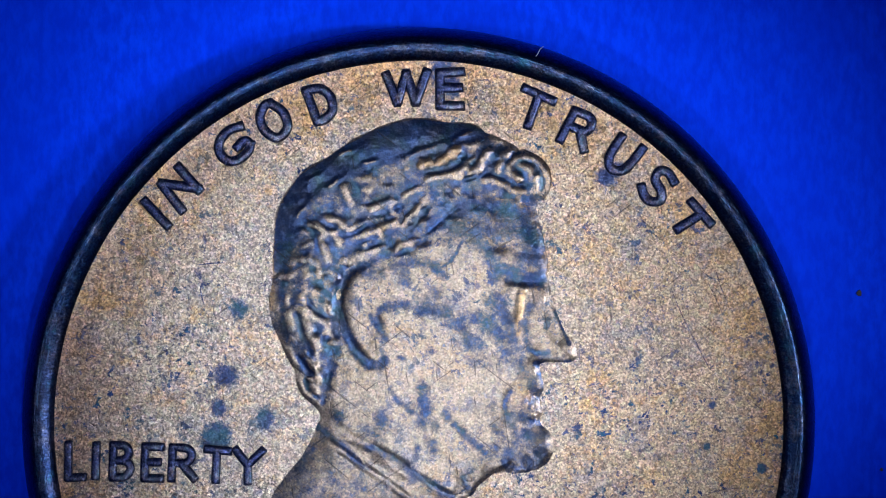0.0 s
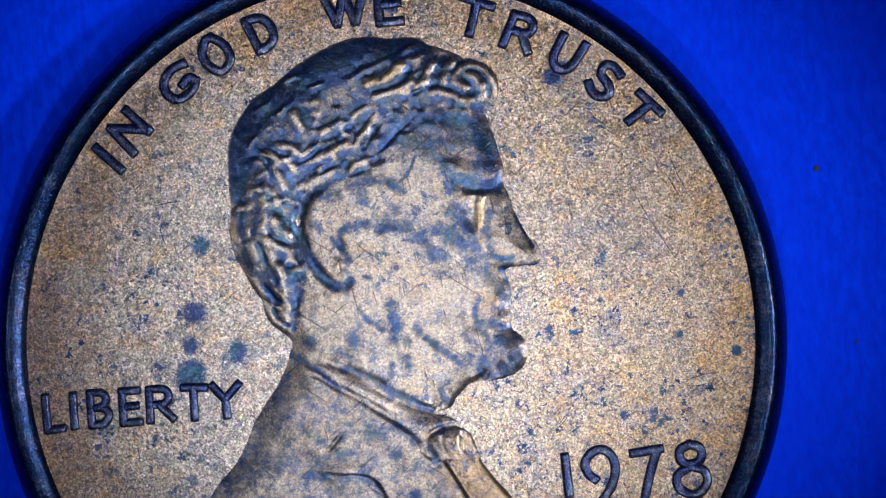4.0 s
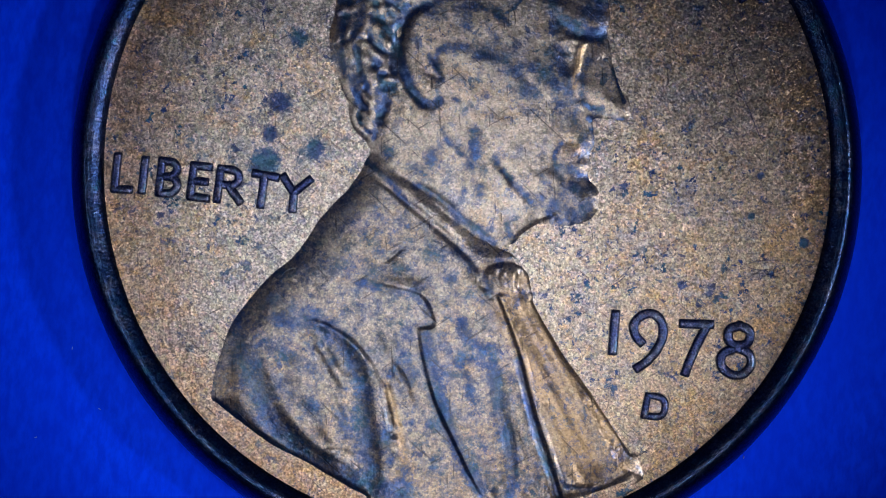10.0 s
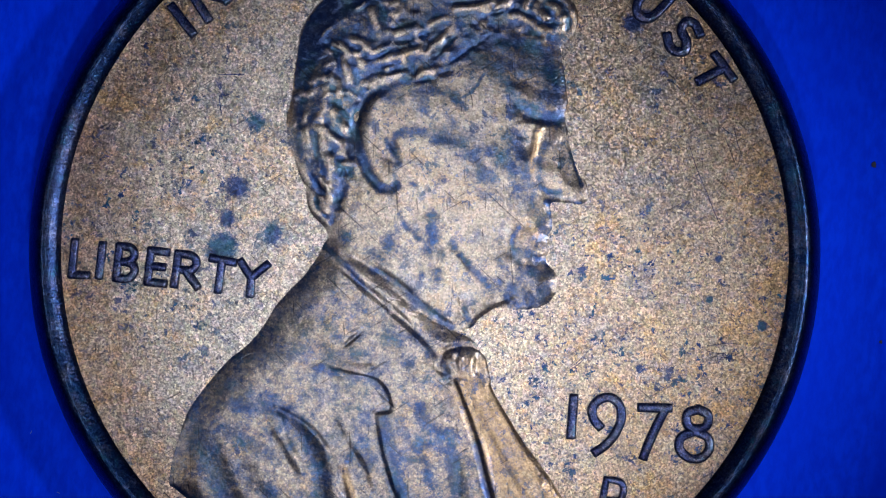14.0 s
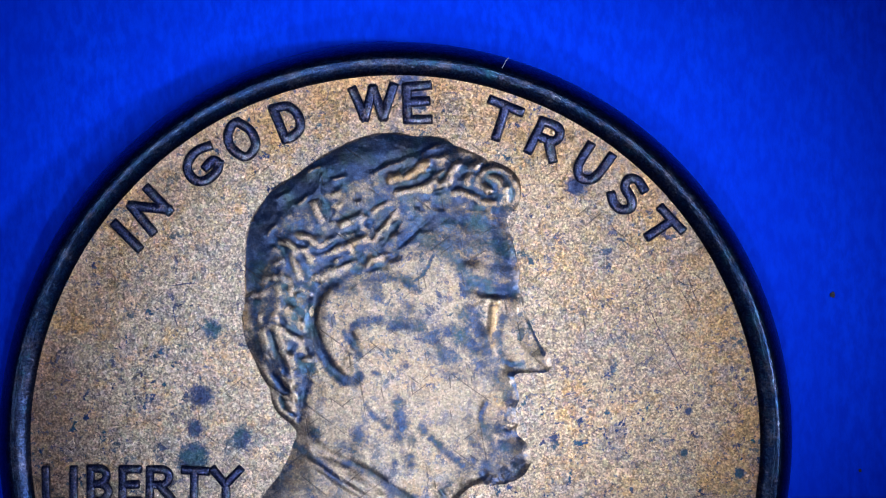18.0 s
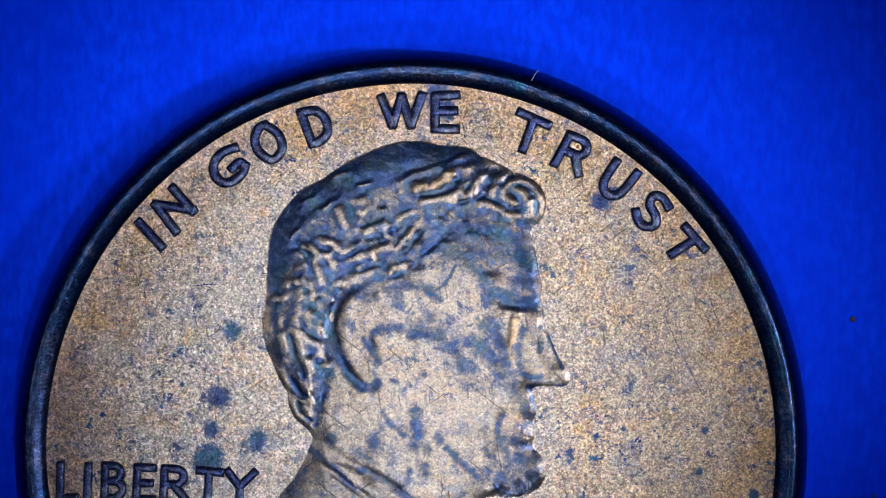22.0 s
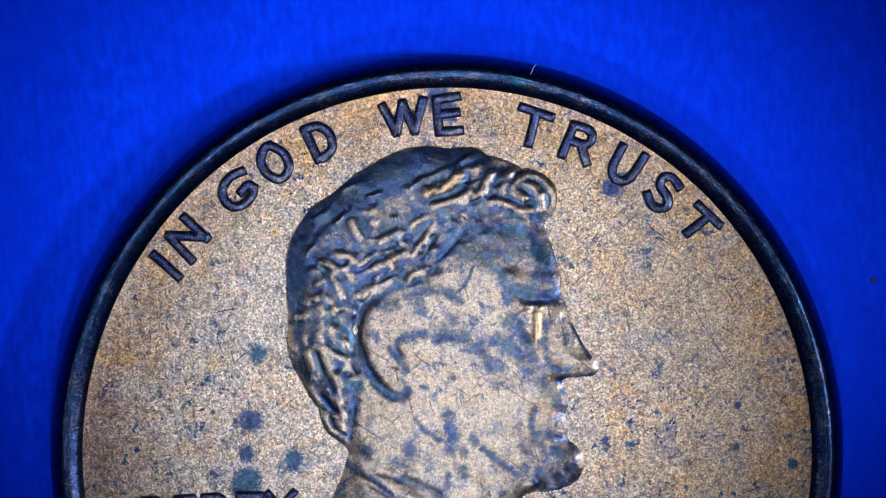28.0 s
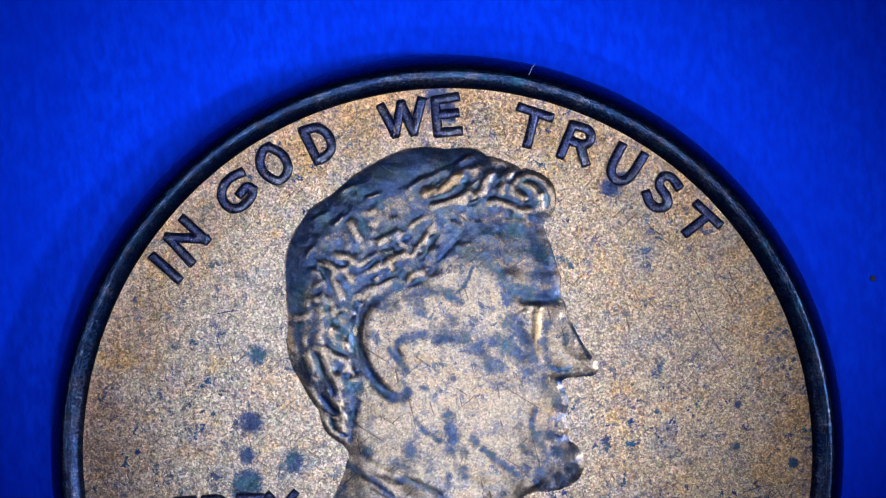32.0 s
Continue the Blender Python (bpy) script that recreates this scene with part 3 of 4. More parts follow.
# hair: the large locks of the fringe and crown, then many small ones that follow the comb
for points, wide, high in (
        ([(-0.05, 6.19), (0.27, 6.21), (0.62, 6.32), (0.86, 6.52), (1.00, 6.73)], 0.17, 0.13), ([(0.01, 6.05), (0.52, 6.05), (0.92, 6.23), (1.11, 6.54)], 0.13, -0.10), ([(-0.37, 6.25), (-0.08, 6.46), (0.27, 6.58), (0.76, 6.76)], 0.10, 0.08),
        ([(0.77, 6.64), (0.86, 6.79), (1.05, 6.89), (1.32, 6.99)], 0.09, 0.10), ([(1.33, 6.01), (1.45, 6.22), (1.60, 6.42), (1.74, 6.57)], 0.13, 0.12), ([(1.56, 5.93), (1.70, 6.14), (1.86, 6.33)], 0.11, -0.10),
        ([(1.86, 6.32), (2.03, 6.45), (2.21, 6.50)], 0.08, 0.08), ([(2.11, 6.01), (2.19, 6.24), (2.38, 6.37), (2.64, 6.38), (2.88, 6.24), (3.05, 5.98), (3.12, 5.71), (3.08, 5.44)], 0.11, 0.13), ([(2.42, 6.22), (2.64, 6.07), (2.76, 5.82), (2.73, 5.50)], 0.11, 0.10),
        ([(2.29, 6.11), (2.48, 5.90), (2.56, 5.66)], 0.12, -0.10), ([(2.86, 6.06), (2.96, 5.79), (2.90, 5.52)], 0.08, -0.07), ([(1.43, 5.78), (1.75, 5.82), (2.02, 5.67), (2.34, 5.54), (2.72, 5.48)], 0.12, 0.10),
        ([(0.25, 5.87), (0.65, 5.91), (0.99, 6.03), (1.21, 6.17)], 0.12, 0.08), ([(0.78, 5.76), (1.03, 5.90), (1.27, 5.98)], 0.10, 0.07), ([(1.72, 5.95), (1.99, 5.89), (2.34, 5.74)], 0.09, -0.08), ([(1.08, 5.82), (1.29, 5.90), (1.40, 6.06)], 0.08, -0.08),
        ([(-1.95, 6.37), (-1.78, 6.48), (-1.55, 6.54)], 0.08, 0.12), ([(-1.36, 6.21), (-1.16, 6.23), (-0.97, 6.29)], 0.07, 0.12), ([(-2.19, 5.64), (-2.05, 5.71), (-1.90, 5.86)], 0.09, 0.13), ([(-2.94, 4.82), (-2.84, 5.04), (-2.64, 5.20)], 0.08, 0.09),
        ([(-2.68, 5.79), (-2.49, 5.90), (-2.30, 5.94)], 0.07, 0.07), ([(-1.82, 5.76), (-1.72, 5.50), (-1.55, 5.15)], 0.15, 0.11), ([(-1.60, 5.84), (-1.47, 5.60), (-1.36, 5.31)], 0.10, -0.07), ([(-1.23, 5.07), (-0.88, 5.23), (-0.56, 5.36)], 0.15, 0.12),
        ([(-1.09, 4.93), (-0.69, 5.07), (-0.45, 5.23)], 0.09, -0.09), ([(-2.25, 4.93), (-1.95, 4.85), (-1.71, 4.69)], 0.12, 0.11), ([(-2.23, 4.74), (-1.95, 4.65), (-1.74, 4.53)], 0.08, -0.08), ([(-0.48, 5.36), (-0.24, 5.50), (0.06, 5.63)], 0.11, 0.10),
        ([(-0.40, 4.66), (-0.18, 4.96), (0.09, 5.28)], 0.11, 0.12), ([(-0.26, 4.58), (0.01, 4.88), (0.22, 5.15)], 0.09, -0.09), ([(-1.52, 4.40), (-1.15, 4.57), (-0.72, 4.73), (-0.45, 4.81)], 0.15, 0.12), ([(-1.33, 4.17), (-0.99, 4.30), (-0.64, 4.48)], 0.09, -0.11),
        ([(-1.82, 4.45), (-1.50, 4.58), (-1.23, 4.77)], 0.09, -0.08), ([(-1.90, 3.78), (-1.63, 3.98), (-1.25, 4.10), (-0.83, 4.18)], 0.14, 0.10), ([(-0.56, 4.18), (-0.26, 4.32), (0.03, 4.37)], 0.13, 0.09), ([(-0.61, 4.02), (-0.34, 4.10), (-0.07, 4.10)], 0.09, -0.09),
        ([(-2.41, 4.34), (-2.22, 4.10), (-2.11, 3.81)], 0.14, 0.10), ([(-2.59, 4.58), (-2.46, 4.40), (-2.35, 4.10)], 0.09, -0.09), ([(-2.70, 4.07), (-2.43, 3.78), (-2.33, 3.38)], 0.13, 0.09), ([(-2.54, 4.74), (-2.35, 4.69), (-2.17, 4.45)], 0.11, 0.10),
        ([(-2.22, 3.67), (-2.00, 3.54), (-1.90, 3.38)], 0.10, 0.08), ([(-2.49, 3.24), (-2.30, 2.92), (-2.06, 2.73)], 0.13, 0.11), ([(-2.70, 3.11), (-2.49, 2.73), (-2.16, 2.57)], 0.09, -0.10), ([(-3.15, 2.73), (-3.05, 2.31), (-2.99, 1.96)], 0.13, 0.09),
        ([(-2.94, 2.73), (-2.83, 2.36), (-2.75, 1.96)], 0.09, -0.09), ([(-2.70, 2.49), (-2.56, 2.09), (-2.35, 1.69)], 0.13, 0.11), ([(-2.48, 2.49), (-2.32, 2.09), (-2.11, 1.74)], 0.09, -0.08), ([(-2.24, 2.55), (-2.11, 2.17), (-1.95, 1.88)], 0.12, 0.07),
        ([(-3.15, 1.88), (-3.05, 1.58), (-2.91, 1.37)], 0.12, 0.08), ([(-2.78, 1.88), (-2.62, 1.53), (-2.35, 1.26)], 0.11, 0.10), ([(-2.89, 1.66), (-2.70, 1.34), (-2.40, 1.07)], 0.08, -0.09), ([(-2.91, 1.18), (-2.80, 0.86), (-2.59, 0.62), (-2.29, 0.51)], 0.13, 0.10),
        ([(-2.64, 1.13), (-2.54, 0.89), (-2.30, 0.70)], 0.10, 0.08), ([(-2.72, 1.07), (-2.64, 0.78), (-2.38, 0.59)], 0.07, -0.08), ([(-2.40, 1.34), (-2.24, 1.02), (-2.08, 0.81)], 0.10, -0.07), ([(-3.37, 4.18), (-3.34, 3.64), (-3.37, 3.11)], 0.12, 0.05)):
    stroke(points, wide, 0.62 * high)
cap = inside([(-3.64, 3.78), (-3.64, 4.72), (-3.37, 5.46), (-2.84, 6.06), (-1.63, 6.87), (-0.09, 7.40), (1.32, 7.24), (1.75, 6.98), (1.19, 6.73), (0.38, 6.49), (-0.15, 6.26), (-0.69, 6.17), (-1.36, 5.90), (-2.03, 5.59), (-2.50, 5.25), (-2.70, 4.72), (-2.97, 4.18), (-3.24, 3.64)]) / 0.25
rng = random.Random(4)
for i in range(460):
    x, y = rng.uniform(-3.7, 3.1), rng.uniform(0.4, 7.2)
    j, k = int((y + 8.9) / STEP), int((x + 6.3) / STEP)
    if hair[j, k] < 0.12:
        continue
    top = np.clip((y - 2.6) / 1.6, 0, 1)
    a = top * radians(28 + 10 * x) + (1 - top) * radians(-62 + 8 * (x + 3)) + rng.gauss(0, 0.6)
    n, bend, weak = rng.uniform(0.06, 0.18), rng.gauss(0.6, 0.5), 0.45 if cap[j, k] > 0.3 else 1.0
    c, s = math.cos(a), math.sin(a)
    stroke([(x - n * c, y - n * s), (x + 0.1 * bend * s, y - 0.1 * bend * c), (x + n * c, y + n * s)], rng.uniform(0.07, 0.14), weak * rng.choice((0.035, 0.05, -0.035, -0.045)))
stroke([(0.05, 4.45), (0.41, 4.74), (0.78, 5.05), (1.13, 5.31)], 0.06, -0.05)

# shirt collar between its two lines, neck cords, bow
stroke([(-2.54, -0.26), (-1.97, -0.52), (-1.43, -0.92), (-0.86, -1.29), (-0.21, -1.79), (0.30, -2.19), (0.63, -2.58)], 0.12, -0.07)
stroke([(-1.70, -0.25), (-1.14, -0.51), (-0.60, -0.80), (-0.06, -1.20), (0.48, -1.58), (1.05, -1.81)], 0.14, -0.06)
stroke([(-2.24, -0.26), (-1.57, -0.61), (-0.89, -1.05), (-0.08, -1.56), (0.59, -2.01)], 0.18, 0.03)
stroke([(0.91, -1.02), (1.04, -1.28), (1.22, -1.55)], 0.11, -0.04)
stroke([(2.01, -1.06), (1.66, -1.30), (1.34, -1.60)], 0.12, -0.06)
stroke([(0.57, -2.52), (0.70, -2.28), (1.13, -2.15), (1.64, -2.18), (1.89, -2.32), (2.02, -2.67)], 0.10, -0.09)
for points, wide, high in (([(0.76, -2.41), (0.82, -2.63), (0.95, -2.84)], 0.12, 0.13), ([(1.08, -2.33), (1.07, -2.57), (1.14, -2.81)], 0.09, 0.09), ([(1.32, -2.30), (1.30, -2.57), (1.33, -2.84)], 0.10, 0.10), ([(1.62, -2.32), (1.67, -2.56), (1.65, -2.83)], 0.10, 0.14),
                           ([(1.81, -2.38), (1.94, -2.59), (1.94, -2.86)], 0.09, 0.13), ([(0.95, -2.36), (0.95, -2.60), (1.03, -2.81)], 0.06, -0.10), ([(1.46, -2.31), (1.47, -2.57), (1.49, -2.83)], 0.07, -0.09), ([(1.70, -2.86), (1.84, -2.94), (2.00, -2.88)], 0.07, 0.08), ([(0.55, -2.52), (0.60, -2.74), (0.76, -2.87)], 0.10, -0.10)):
    stroke(points, wide, 0.6 * high)
# shirt front with its pleats and hems
stroke([(0.90, -3.00), (1.23, -3.61), (1.58, -4.41), (1.86, -5.21), (2.13, -5.96), (2.52, -6.87), (2.85, -7.66)], 0.13, -0.10, False)
stroke([(1.06, -3.00), (1.39, -3.67), (1.77, -4.52), (2.05, -5.35), (2.35, -6.04), (2.76, -7.00), (3.06, -7.69)], 0.10, 0.10, False)
stroke([(1.34, -3.05), (1.82, -3.85), (2.43, -4.78), (3.04, -5.74), (3.72, -6.77)], 0.16, -0.05)
stroke([(1.68, -2.98), (2.29, -3.91), (2.90, -4.84), (3.61, -5.84), (4.12, -6.77)], 0.13, 0.06)
stroke([(1.88, -2.98), (2.52, -3.98), (3.17, -4.77), (3.82, -5.53), (4.50, -6.39)], 0.12, -0.09, False)
stroke([(2.11, -3.07), (2.70, -3.92), (3.38, -4.74), (4.03, -5.57), (4.66, -6.50)], 0.11, 0.06, False)
stroke([(2.03, -5.05), (2.51, -5.88), (3.19, -6.78), (3.62, -7.39)], 0.14, 0.045)
stroke([(2.66, -7.75), (3.33, -7.58), (4.00, -7.36), (4.61, -6.93)], 0.14, -0.08)
stroke([(2.98, -7.34), (3.33, -7.37), (3.75, -7.31)], 0.10, -0.05)
# lapel: a sharp lapping edge with its notch
ledge([(-0.85, -3.90), (-0.75, -4.36), (-0.50, -5.13), (-0.17, -5.88), (0.24, -6.54), (0.65, -7.23), (1.11, -7.90)], 0.55, 0.12, 0.05)
ledge([(-2.10, -2.93), (-1.54, -3.03), (-1.11, -3.08), (-0.76, -3.23), (-0.54, -3.58), (-0.51, -3.82), (-0.83, -3.88)], 0.30, 0.11, 0.07)
stroke([(-0.89, -3.93), (-0.75, -3.85), (-0.54, -3.82)], 0.07, -0.08)
stroke([(0.32, -4.00), (0.49, -4.53), (0.46, -4.93), (0.79, -5.47)], 0.20, 0.04)
stroke([(0.12, -5.07), (-0.04, -5.61), (0.17, -6.14), (0.64, -6.24)], 0.16, 0.05)
stroke([(1.13, -4.93), (1.25, -5.68), (1.55, -6.39), (1.72, -7.60)], 0.20, -0.09)
stroke([(1.36, -4.79), (1.64, -5.59), (1.98, -6.39), (2.32, -7.32)], 0.18, 0.06)
stroke([(0.94, -6.80), (1.05, -7.33), (1.32, -7.76)], 0.16, 0.05)
# sleeve: the arc of the armhole, the bent arm and its creases
ledge([(-0.79, -7.86), (-0.99, -7.11), (-1.18, -6.48), (-1.38, -5.84), (-1.54, -5.30), (-1.87, -4.74), (-2.30, -4.32), (-2.87, -4.01), (-3.54, -3.85), (-4.26, -3.94)], 0.42, 0.13, 0.12)
stroke([(-4.07, -4.12), (-3.32, -4.17), (-2.68, -4.49), (-2.27, -5.02), (-2.07, -5.71), (-1.96, -6.56), (-1.79, -7.50)], 0.36, -0.08)
stroke([(-1.49, -5.28), (-1.35, -5.60), (-1.16, -6.07), (-1.05, -6.31)], 0.15, 0.10)
stroke([(-1.21, -6.50), (-1.07, -6.80), (-0.93, -7.17)], 0.14, 0.10)
stroke([(-1.81, -5.63), (-1.56, -6.19), (-1.39, -6.96), (-1.27, -7.70)], 0.20, 0.06)
stroke([(-1.31, -4.82), (-1.06, -5.24), (-0.84, -5.78)], 0.16, -0.08)
stroke([(-1.72, -4.02), (-1.34, -4.55), (-1.01, -5.14)], 0.16, 0.06)
stroke([(-3.79, -4.98), (-3.31, -5.51), (-2.85, -6.04), (-2.41, -6.84)], 0.42, 0.09)
stroke([(-3.27, -4.30), (-2.86, -4.83), (-2.45, -5.50)], 0.18, 0.07)
stroke([(-2.77, -5.21), (-2.50, -5.69), (-2.17, -6.33)], 0.18, -0.05)
stroke([(-4.81, -4.85), (-4.45, -5.65), (-3.96, -6.45), (-3.23, -7.14), (-2.35, -7.64)], 0.40, -0.09)
stroke([(-4.05, -5.86), (-3.51, -6.45), (-2.83, -6.97), (-2.03, -7.18)], 0.18, 0.06)
stroke([(-5.13, -5.53), (-4.74, -6.22), (-4.09, -6.93), (-3.28, -7.46)], 0.24, 0.06)
stroke([(-2.83, -7.05), (-2.43, -6.97), (-1.95, -7.12)], 0.10, 0.06)
stroke([(-2.73, -1.88), (-1.64, -2.67), (-1.10, -3.74)], 0.5, 0.07)
stroke([(-0.31, -1.99), (0.24, -2.92), (0.65, -3.99)], 0.4, 0.07)
stroke([(-5.46, -6.29), (-4.68, -6.78), (-3.74, -7.27), (-2.93, -7.66), (-1.86, -8.09)], 0.27, -0.2, False)
stroke([(-1.76, -2.43), (-1.55, -2.22), (-1.34, -2.01)], 0.05, -0.09)

# stains and painted shade on the portrait: middle, half sizes, turn
tone = np.zeros(gx.shape)


def stain(at, rx, ry, turn=0.0, deep=1.0):
    c, s = math.cos(radians(turn)), math.sin(radians(turn))
    u, v = ((gx - at[0]) * c + (gy - at[1]) * s) / rx, ((gy - at[1]) * c - (gx - at[0]) * s) / ry
    tone[:] = np.maximum(tone, deep * np.exp(-0.7 * (u * u + v * v)))


def tint_line(points, wide, deep=1.05, onto=tone):
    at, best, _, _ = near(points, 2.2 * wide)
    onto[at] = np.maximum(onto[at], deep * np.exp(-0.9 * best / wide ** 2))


# blue-black bands along the valleys of the coat
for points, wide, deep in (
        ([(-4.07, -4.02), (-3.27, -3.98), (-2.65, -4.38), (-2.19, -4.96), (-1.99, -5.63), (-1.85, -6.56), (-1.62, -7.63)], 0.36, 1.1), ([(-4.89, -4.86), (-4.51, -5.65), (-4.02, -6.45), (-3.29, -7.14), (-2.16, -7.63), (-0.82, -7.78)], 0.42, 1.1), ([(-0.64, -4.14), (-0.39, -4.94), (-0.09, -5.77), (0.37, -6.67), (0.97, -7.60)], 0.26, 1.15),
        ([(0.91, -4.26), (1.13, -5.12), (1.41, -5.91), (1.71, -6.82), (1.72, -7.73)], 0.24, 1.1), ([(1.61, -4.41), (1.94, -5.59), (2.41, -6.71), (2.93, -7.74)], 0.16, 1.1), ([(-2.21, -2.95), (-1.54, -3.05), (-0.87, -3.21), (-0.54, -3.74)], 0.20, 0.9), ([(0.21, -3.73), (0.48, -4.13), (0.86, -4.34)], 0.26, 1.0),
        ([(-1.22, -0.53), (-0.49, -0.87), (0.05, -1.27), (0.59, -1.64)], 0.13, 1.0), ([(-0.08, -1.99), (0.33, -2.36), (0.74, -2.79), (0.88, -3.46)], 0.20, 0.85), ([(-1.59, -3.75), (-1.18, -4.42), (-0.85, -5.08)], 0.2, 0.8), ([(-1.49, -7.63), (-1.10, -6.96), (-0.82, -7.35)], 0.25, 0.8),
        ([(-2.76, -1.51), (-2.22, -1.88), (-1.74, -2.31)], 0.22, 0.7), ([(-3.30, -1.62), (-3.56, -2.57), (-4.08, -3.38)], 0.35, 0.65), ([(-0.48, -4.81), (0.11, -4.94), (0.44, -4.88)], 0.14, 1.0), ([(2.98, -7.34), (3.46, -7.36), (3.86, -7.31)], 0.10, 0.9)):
    tint_line(points, wide, deep)
for at, rx, ry, turn in (([(-2.10, -2.98)], 0.45, 0.16, -8), ([(-1.26, -1.55)], 0.16, 0.12, 0), ([(-0.20, -2.69)], 0.22, 0.14, 0), ([(-1.09, -4.98)], 0.45, 0.5, 0), ([(-0.25, -6.17)], 0.30, 0.24, 0), ([(-3.25, -5.96)], 0.40, 0.32, 0), ([(-2.17, -6.24)], 0.5, 0.5, 0),
                         ([(-1.50, -6.69)], 0.4, 0.6, 0), ([(0.33, -4.56)], 0.3, 0.25, 0), ([(1.51, -6.26)], 0.4, 0.3, 0), ([(0.74, -3.19)], 0.2, 0.15, 0), ([(1.78, -5.32)], 0.15, 0.35, 10), ([(-1.04, -0.15)], 0.28, 0.22, 0), ([(0.31, -0.54)], 0.16, 0.2, 0),
                         ([(4.26, -6.50)], 0.35, 0.3, 0), ([(-0.61, -2.13)], 0.4, 0.35, 0), ([(-1.41, -2.54)], 0.35, 0.2, 0), ([(-4.31, -6.19)], 0.4, 0.6, 30), ([(-2.73, -4.83)], 0.22, 0.3, 20)):
    stain(at[0], rx, ry, turn)
# on the head
for points, wide, deep in (
        ([(-2.24, 3.14), (-1.92, 2.76), (-1.79, 2.33), (-1.63, 1.93), (-1.36, 1.58), (-1.04, 1.40), (-0.82, 1.50)], 0.13, 1.6), ([(-1.36, 3.78), (-1.74, 3.51), (-1.90, 3.16), (-1.90, 2.76)], 0.14, 1.3), ([(-1.90, 3.38), (-2.11, 3.22), (-2.30, 2.97)], 0.16, 1.1), ([(0.01, 4.66), (0.65, 4.72), (1.29, 4.45), (1.70, 4.07), (1.91, 3.54)], 0.26, 1.0),
        ([(0.30, 5.09), (0.94, 5.31), (1.62, 5.36), (2.29, 5.17), (2.72, 4.83)], 0.24, 1.0), ([(0.01, 2.73), (0.60, 2.63), (0.94, 2.39), (1.24, 1.88)], 0.17, 1.05), ([(1.40, 2.49), (1.75, 2.36), (1.91, 2.06)], 0.24, 1.1), ([(2.10, 3.46), (2.47, 3.38), (2.88, 3.35)], 0.14, 1.2),
        ([(1.80, 3.05), (1.99, 2.89), (1.91, 2.63)], 0.16, 0.9), ([(2.77, 1.43), (3.19, 1.37), (3.57, 1.47)], 0.09, 1.5), ([(3.25, 2.68), (3.46, 2.22), (3.57, 1.90)], 0.06, 1.2), ([(2.86, 1.18), (2.95, 0.83), (2.93, 0.59)], 0.09, 1.1), ([(2.18, 0.78), (2.04, 0.48), (2.15, 0.06)], 0.08, 1.1),
        ([(2.36, 0.19), (2.71, 0.06), (3.17, -0.05)], 0.16, 1.15), ([(2.01, -0.88), (2.44, -1.01), (2.82, -0.91), (3.01, -0.59)], 0.20, 1.0), ([(0.84, 0.00), (1.18, -0.34), (1.59, -0.66)], 0.11, 1.1), ([(-0.34, -1.01), (0.19, -1.33), (0.78, -1.71)], 0.12, 1.1), ([(0.06, 0.83), (0.14, 0.43), (0.11, 0.06)], 0.20, 1.1),
        ([(-2.43, -0.05), (-1.89, -0.45), (-1.36, -0.96)], 0.10, 1.1), ([(-0.29, 3.38), (-0.34, 3.78), (0.25, 3.83), (0.57, 3.56)], 0.16, 1.0), ([(2.07, 1.77), (2.44, 1.50), (2.52, 1.18)], 0.26, 0.75), ([(-0.69, 0.86), (-0.48, 0.54), (-0.18, 0.30)], 0.09, 0.9), ([(1.72, 0.43), (1.85, -0.10), (2.19, -0.50)], 0.18, 0.7),
        ([(1.05, -1.25), (1.18, -1.52), (1.29, -1.71)], 0.10, 1.0), ([(-1.15, 2.57), (-0.98, 2.31), (-0.80, 2.04)], 0.09, 1.1)):
    tint_line(points, wide, deep)
for at, rx, ry, turn in (([(1.27, 1.90)], 0.32, 0.24, 0), ([(1.67, 2.41)], 0.36, 0.3, 0), ([(-0.88, 0.08)], 0.28, 0.32, 0), ([(-1.89, 0.19)], 0.18, 0.24, 0), ([(0.43, 3.11)], 0.18, 0.22, 0), ([(0.65, 2.73)], 0.16, 0.16, 0), ([(-0.42, 1.58)], 0.14, 0.08, 0),
                         ([(0.30, 1.74)], 0.12, 0.1, 0), ([(0.65, 0.23)], 0.14, 0.2, 20), ([(-0.05, -0.57)], 0.08, 0.16, 0), ([(2.72, 4.29)], 0.25, 0.25, 0), ([(1.70, 4.69)], 0.9, 0.5, 0), ([(0.78, 4.77)], 0.5, 0.35, 30), ([(-0.48, 3.78)], 0.25, 0.2, 0),
                         ([(-1.57, 2.97)], 0.16, 0.14, 0), ([(-2.16, 1.23)], 0.25, 0.14, -40), ([(2.53, 3.78)], 0.3, 0.15, 0), ([(0.38, -0.05)], 0.14, 0.14, 0), ([(-1.09, 3.64)], 0.3, 0.2, 20)):
    stain(at[0], rx, ry, turn)
for points, wide, deep in (([(0.78, 5.12), (1.59, 5.19), (2.39, 4.92), (2.73, 4.45), (2.66, 3.98)], 0.42, 1.25), ([(1.86, 3.67), (2.39, 3.51), (2.96, 3.48)], 0.16, 1.3), ([(1.69, 2.91), (1.92, 2.71), (2.12, 2.37), (2.19, 1.97)], 0.2, 1.1), ([(2.66, 2.84), (2.53, 2.30), (2.59, 1.84)], 0.14, 0.9),
                           ([(0.52, 5.09), (0.25, 4.72), (0.05, 4.32)], 0.22, 1.1), ([(2.20, 1.50), (2.59, 1.23), (2.79, 0.83)], 0.18, 0.9), ([(2.46, -0.24), (2.79, -0.30), (3.03, -0.24)], 0.2, 1.0), ([(-0.69, 4.18), (-1.09, 3.89), (-1.36, 3.64)], 0.14, 1.0)):
    tint_line(points, wide, deep)
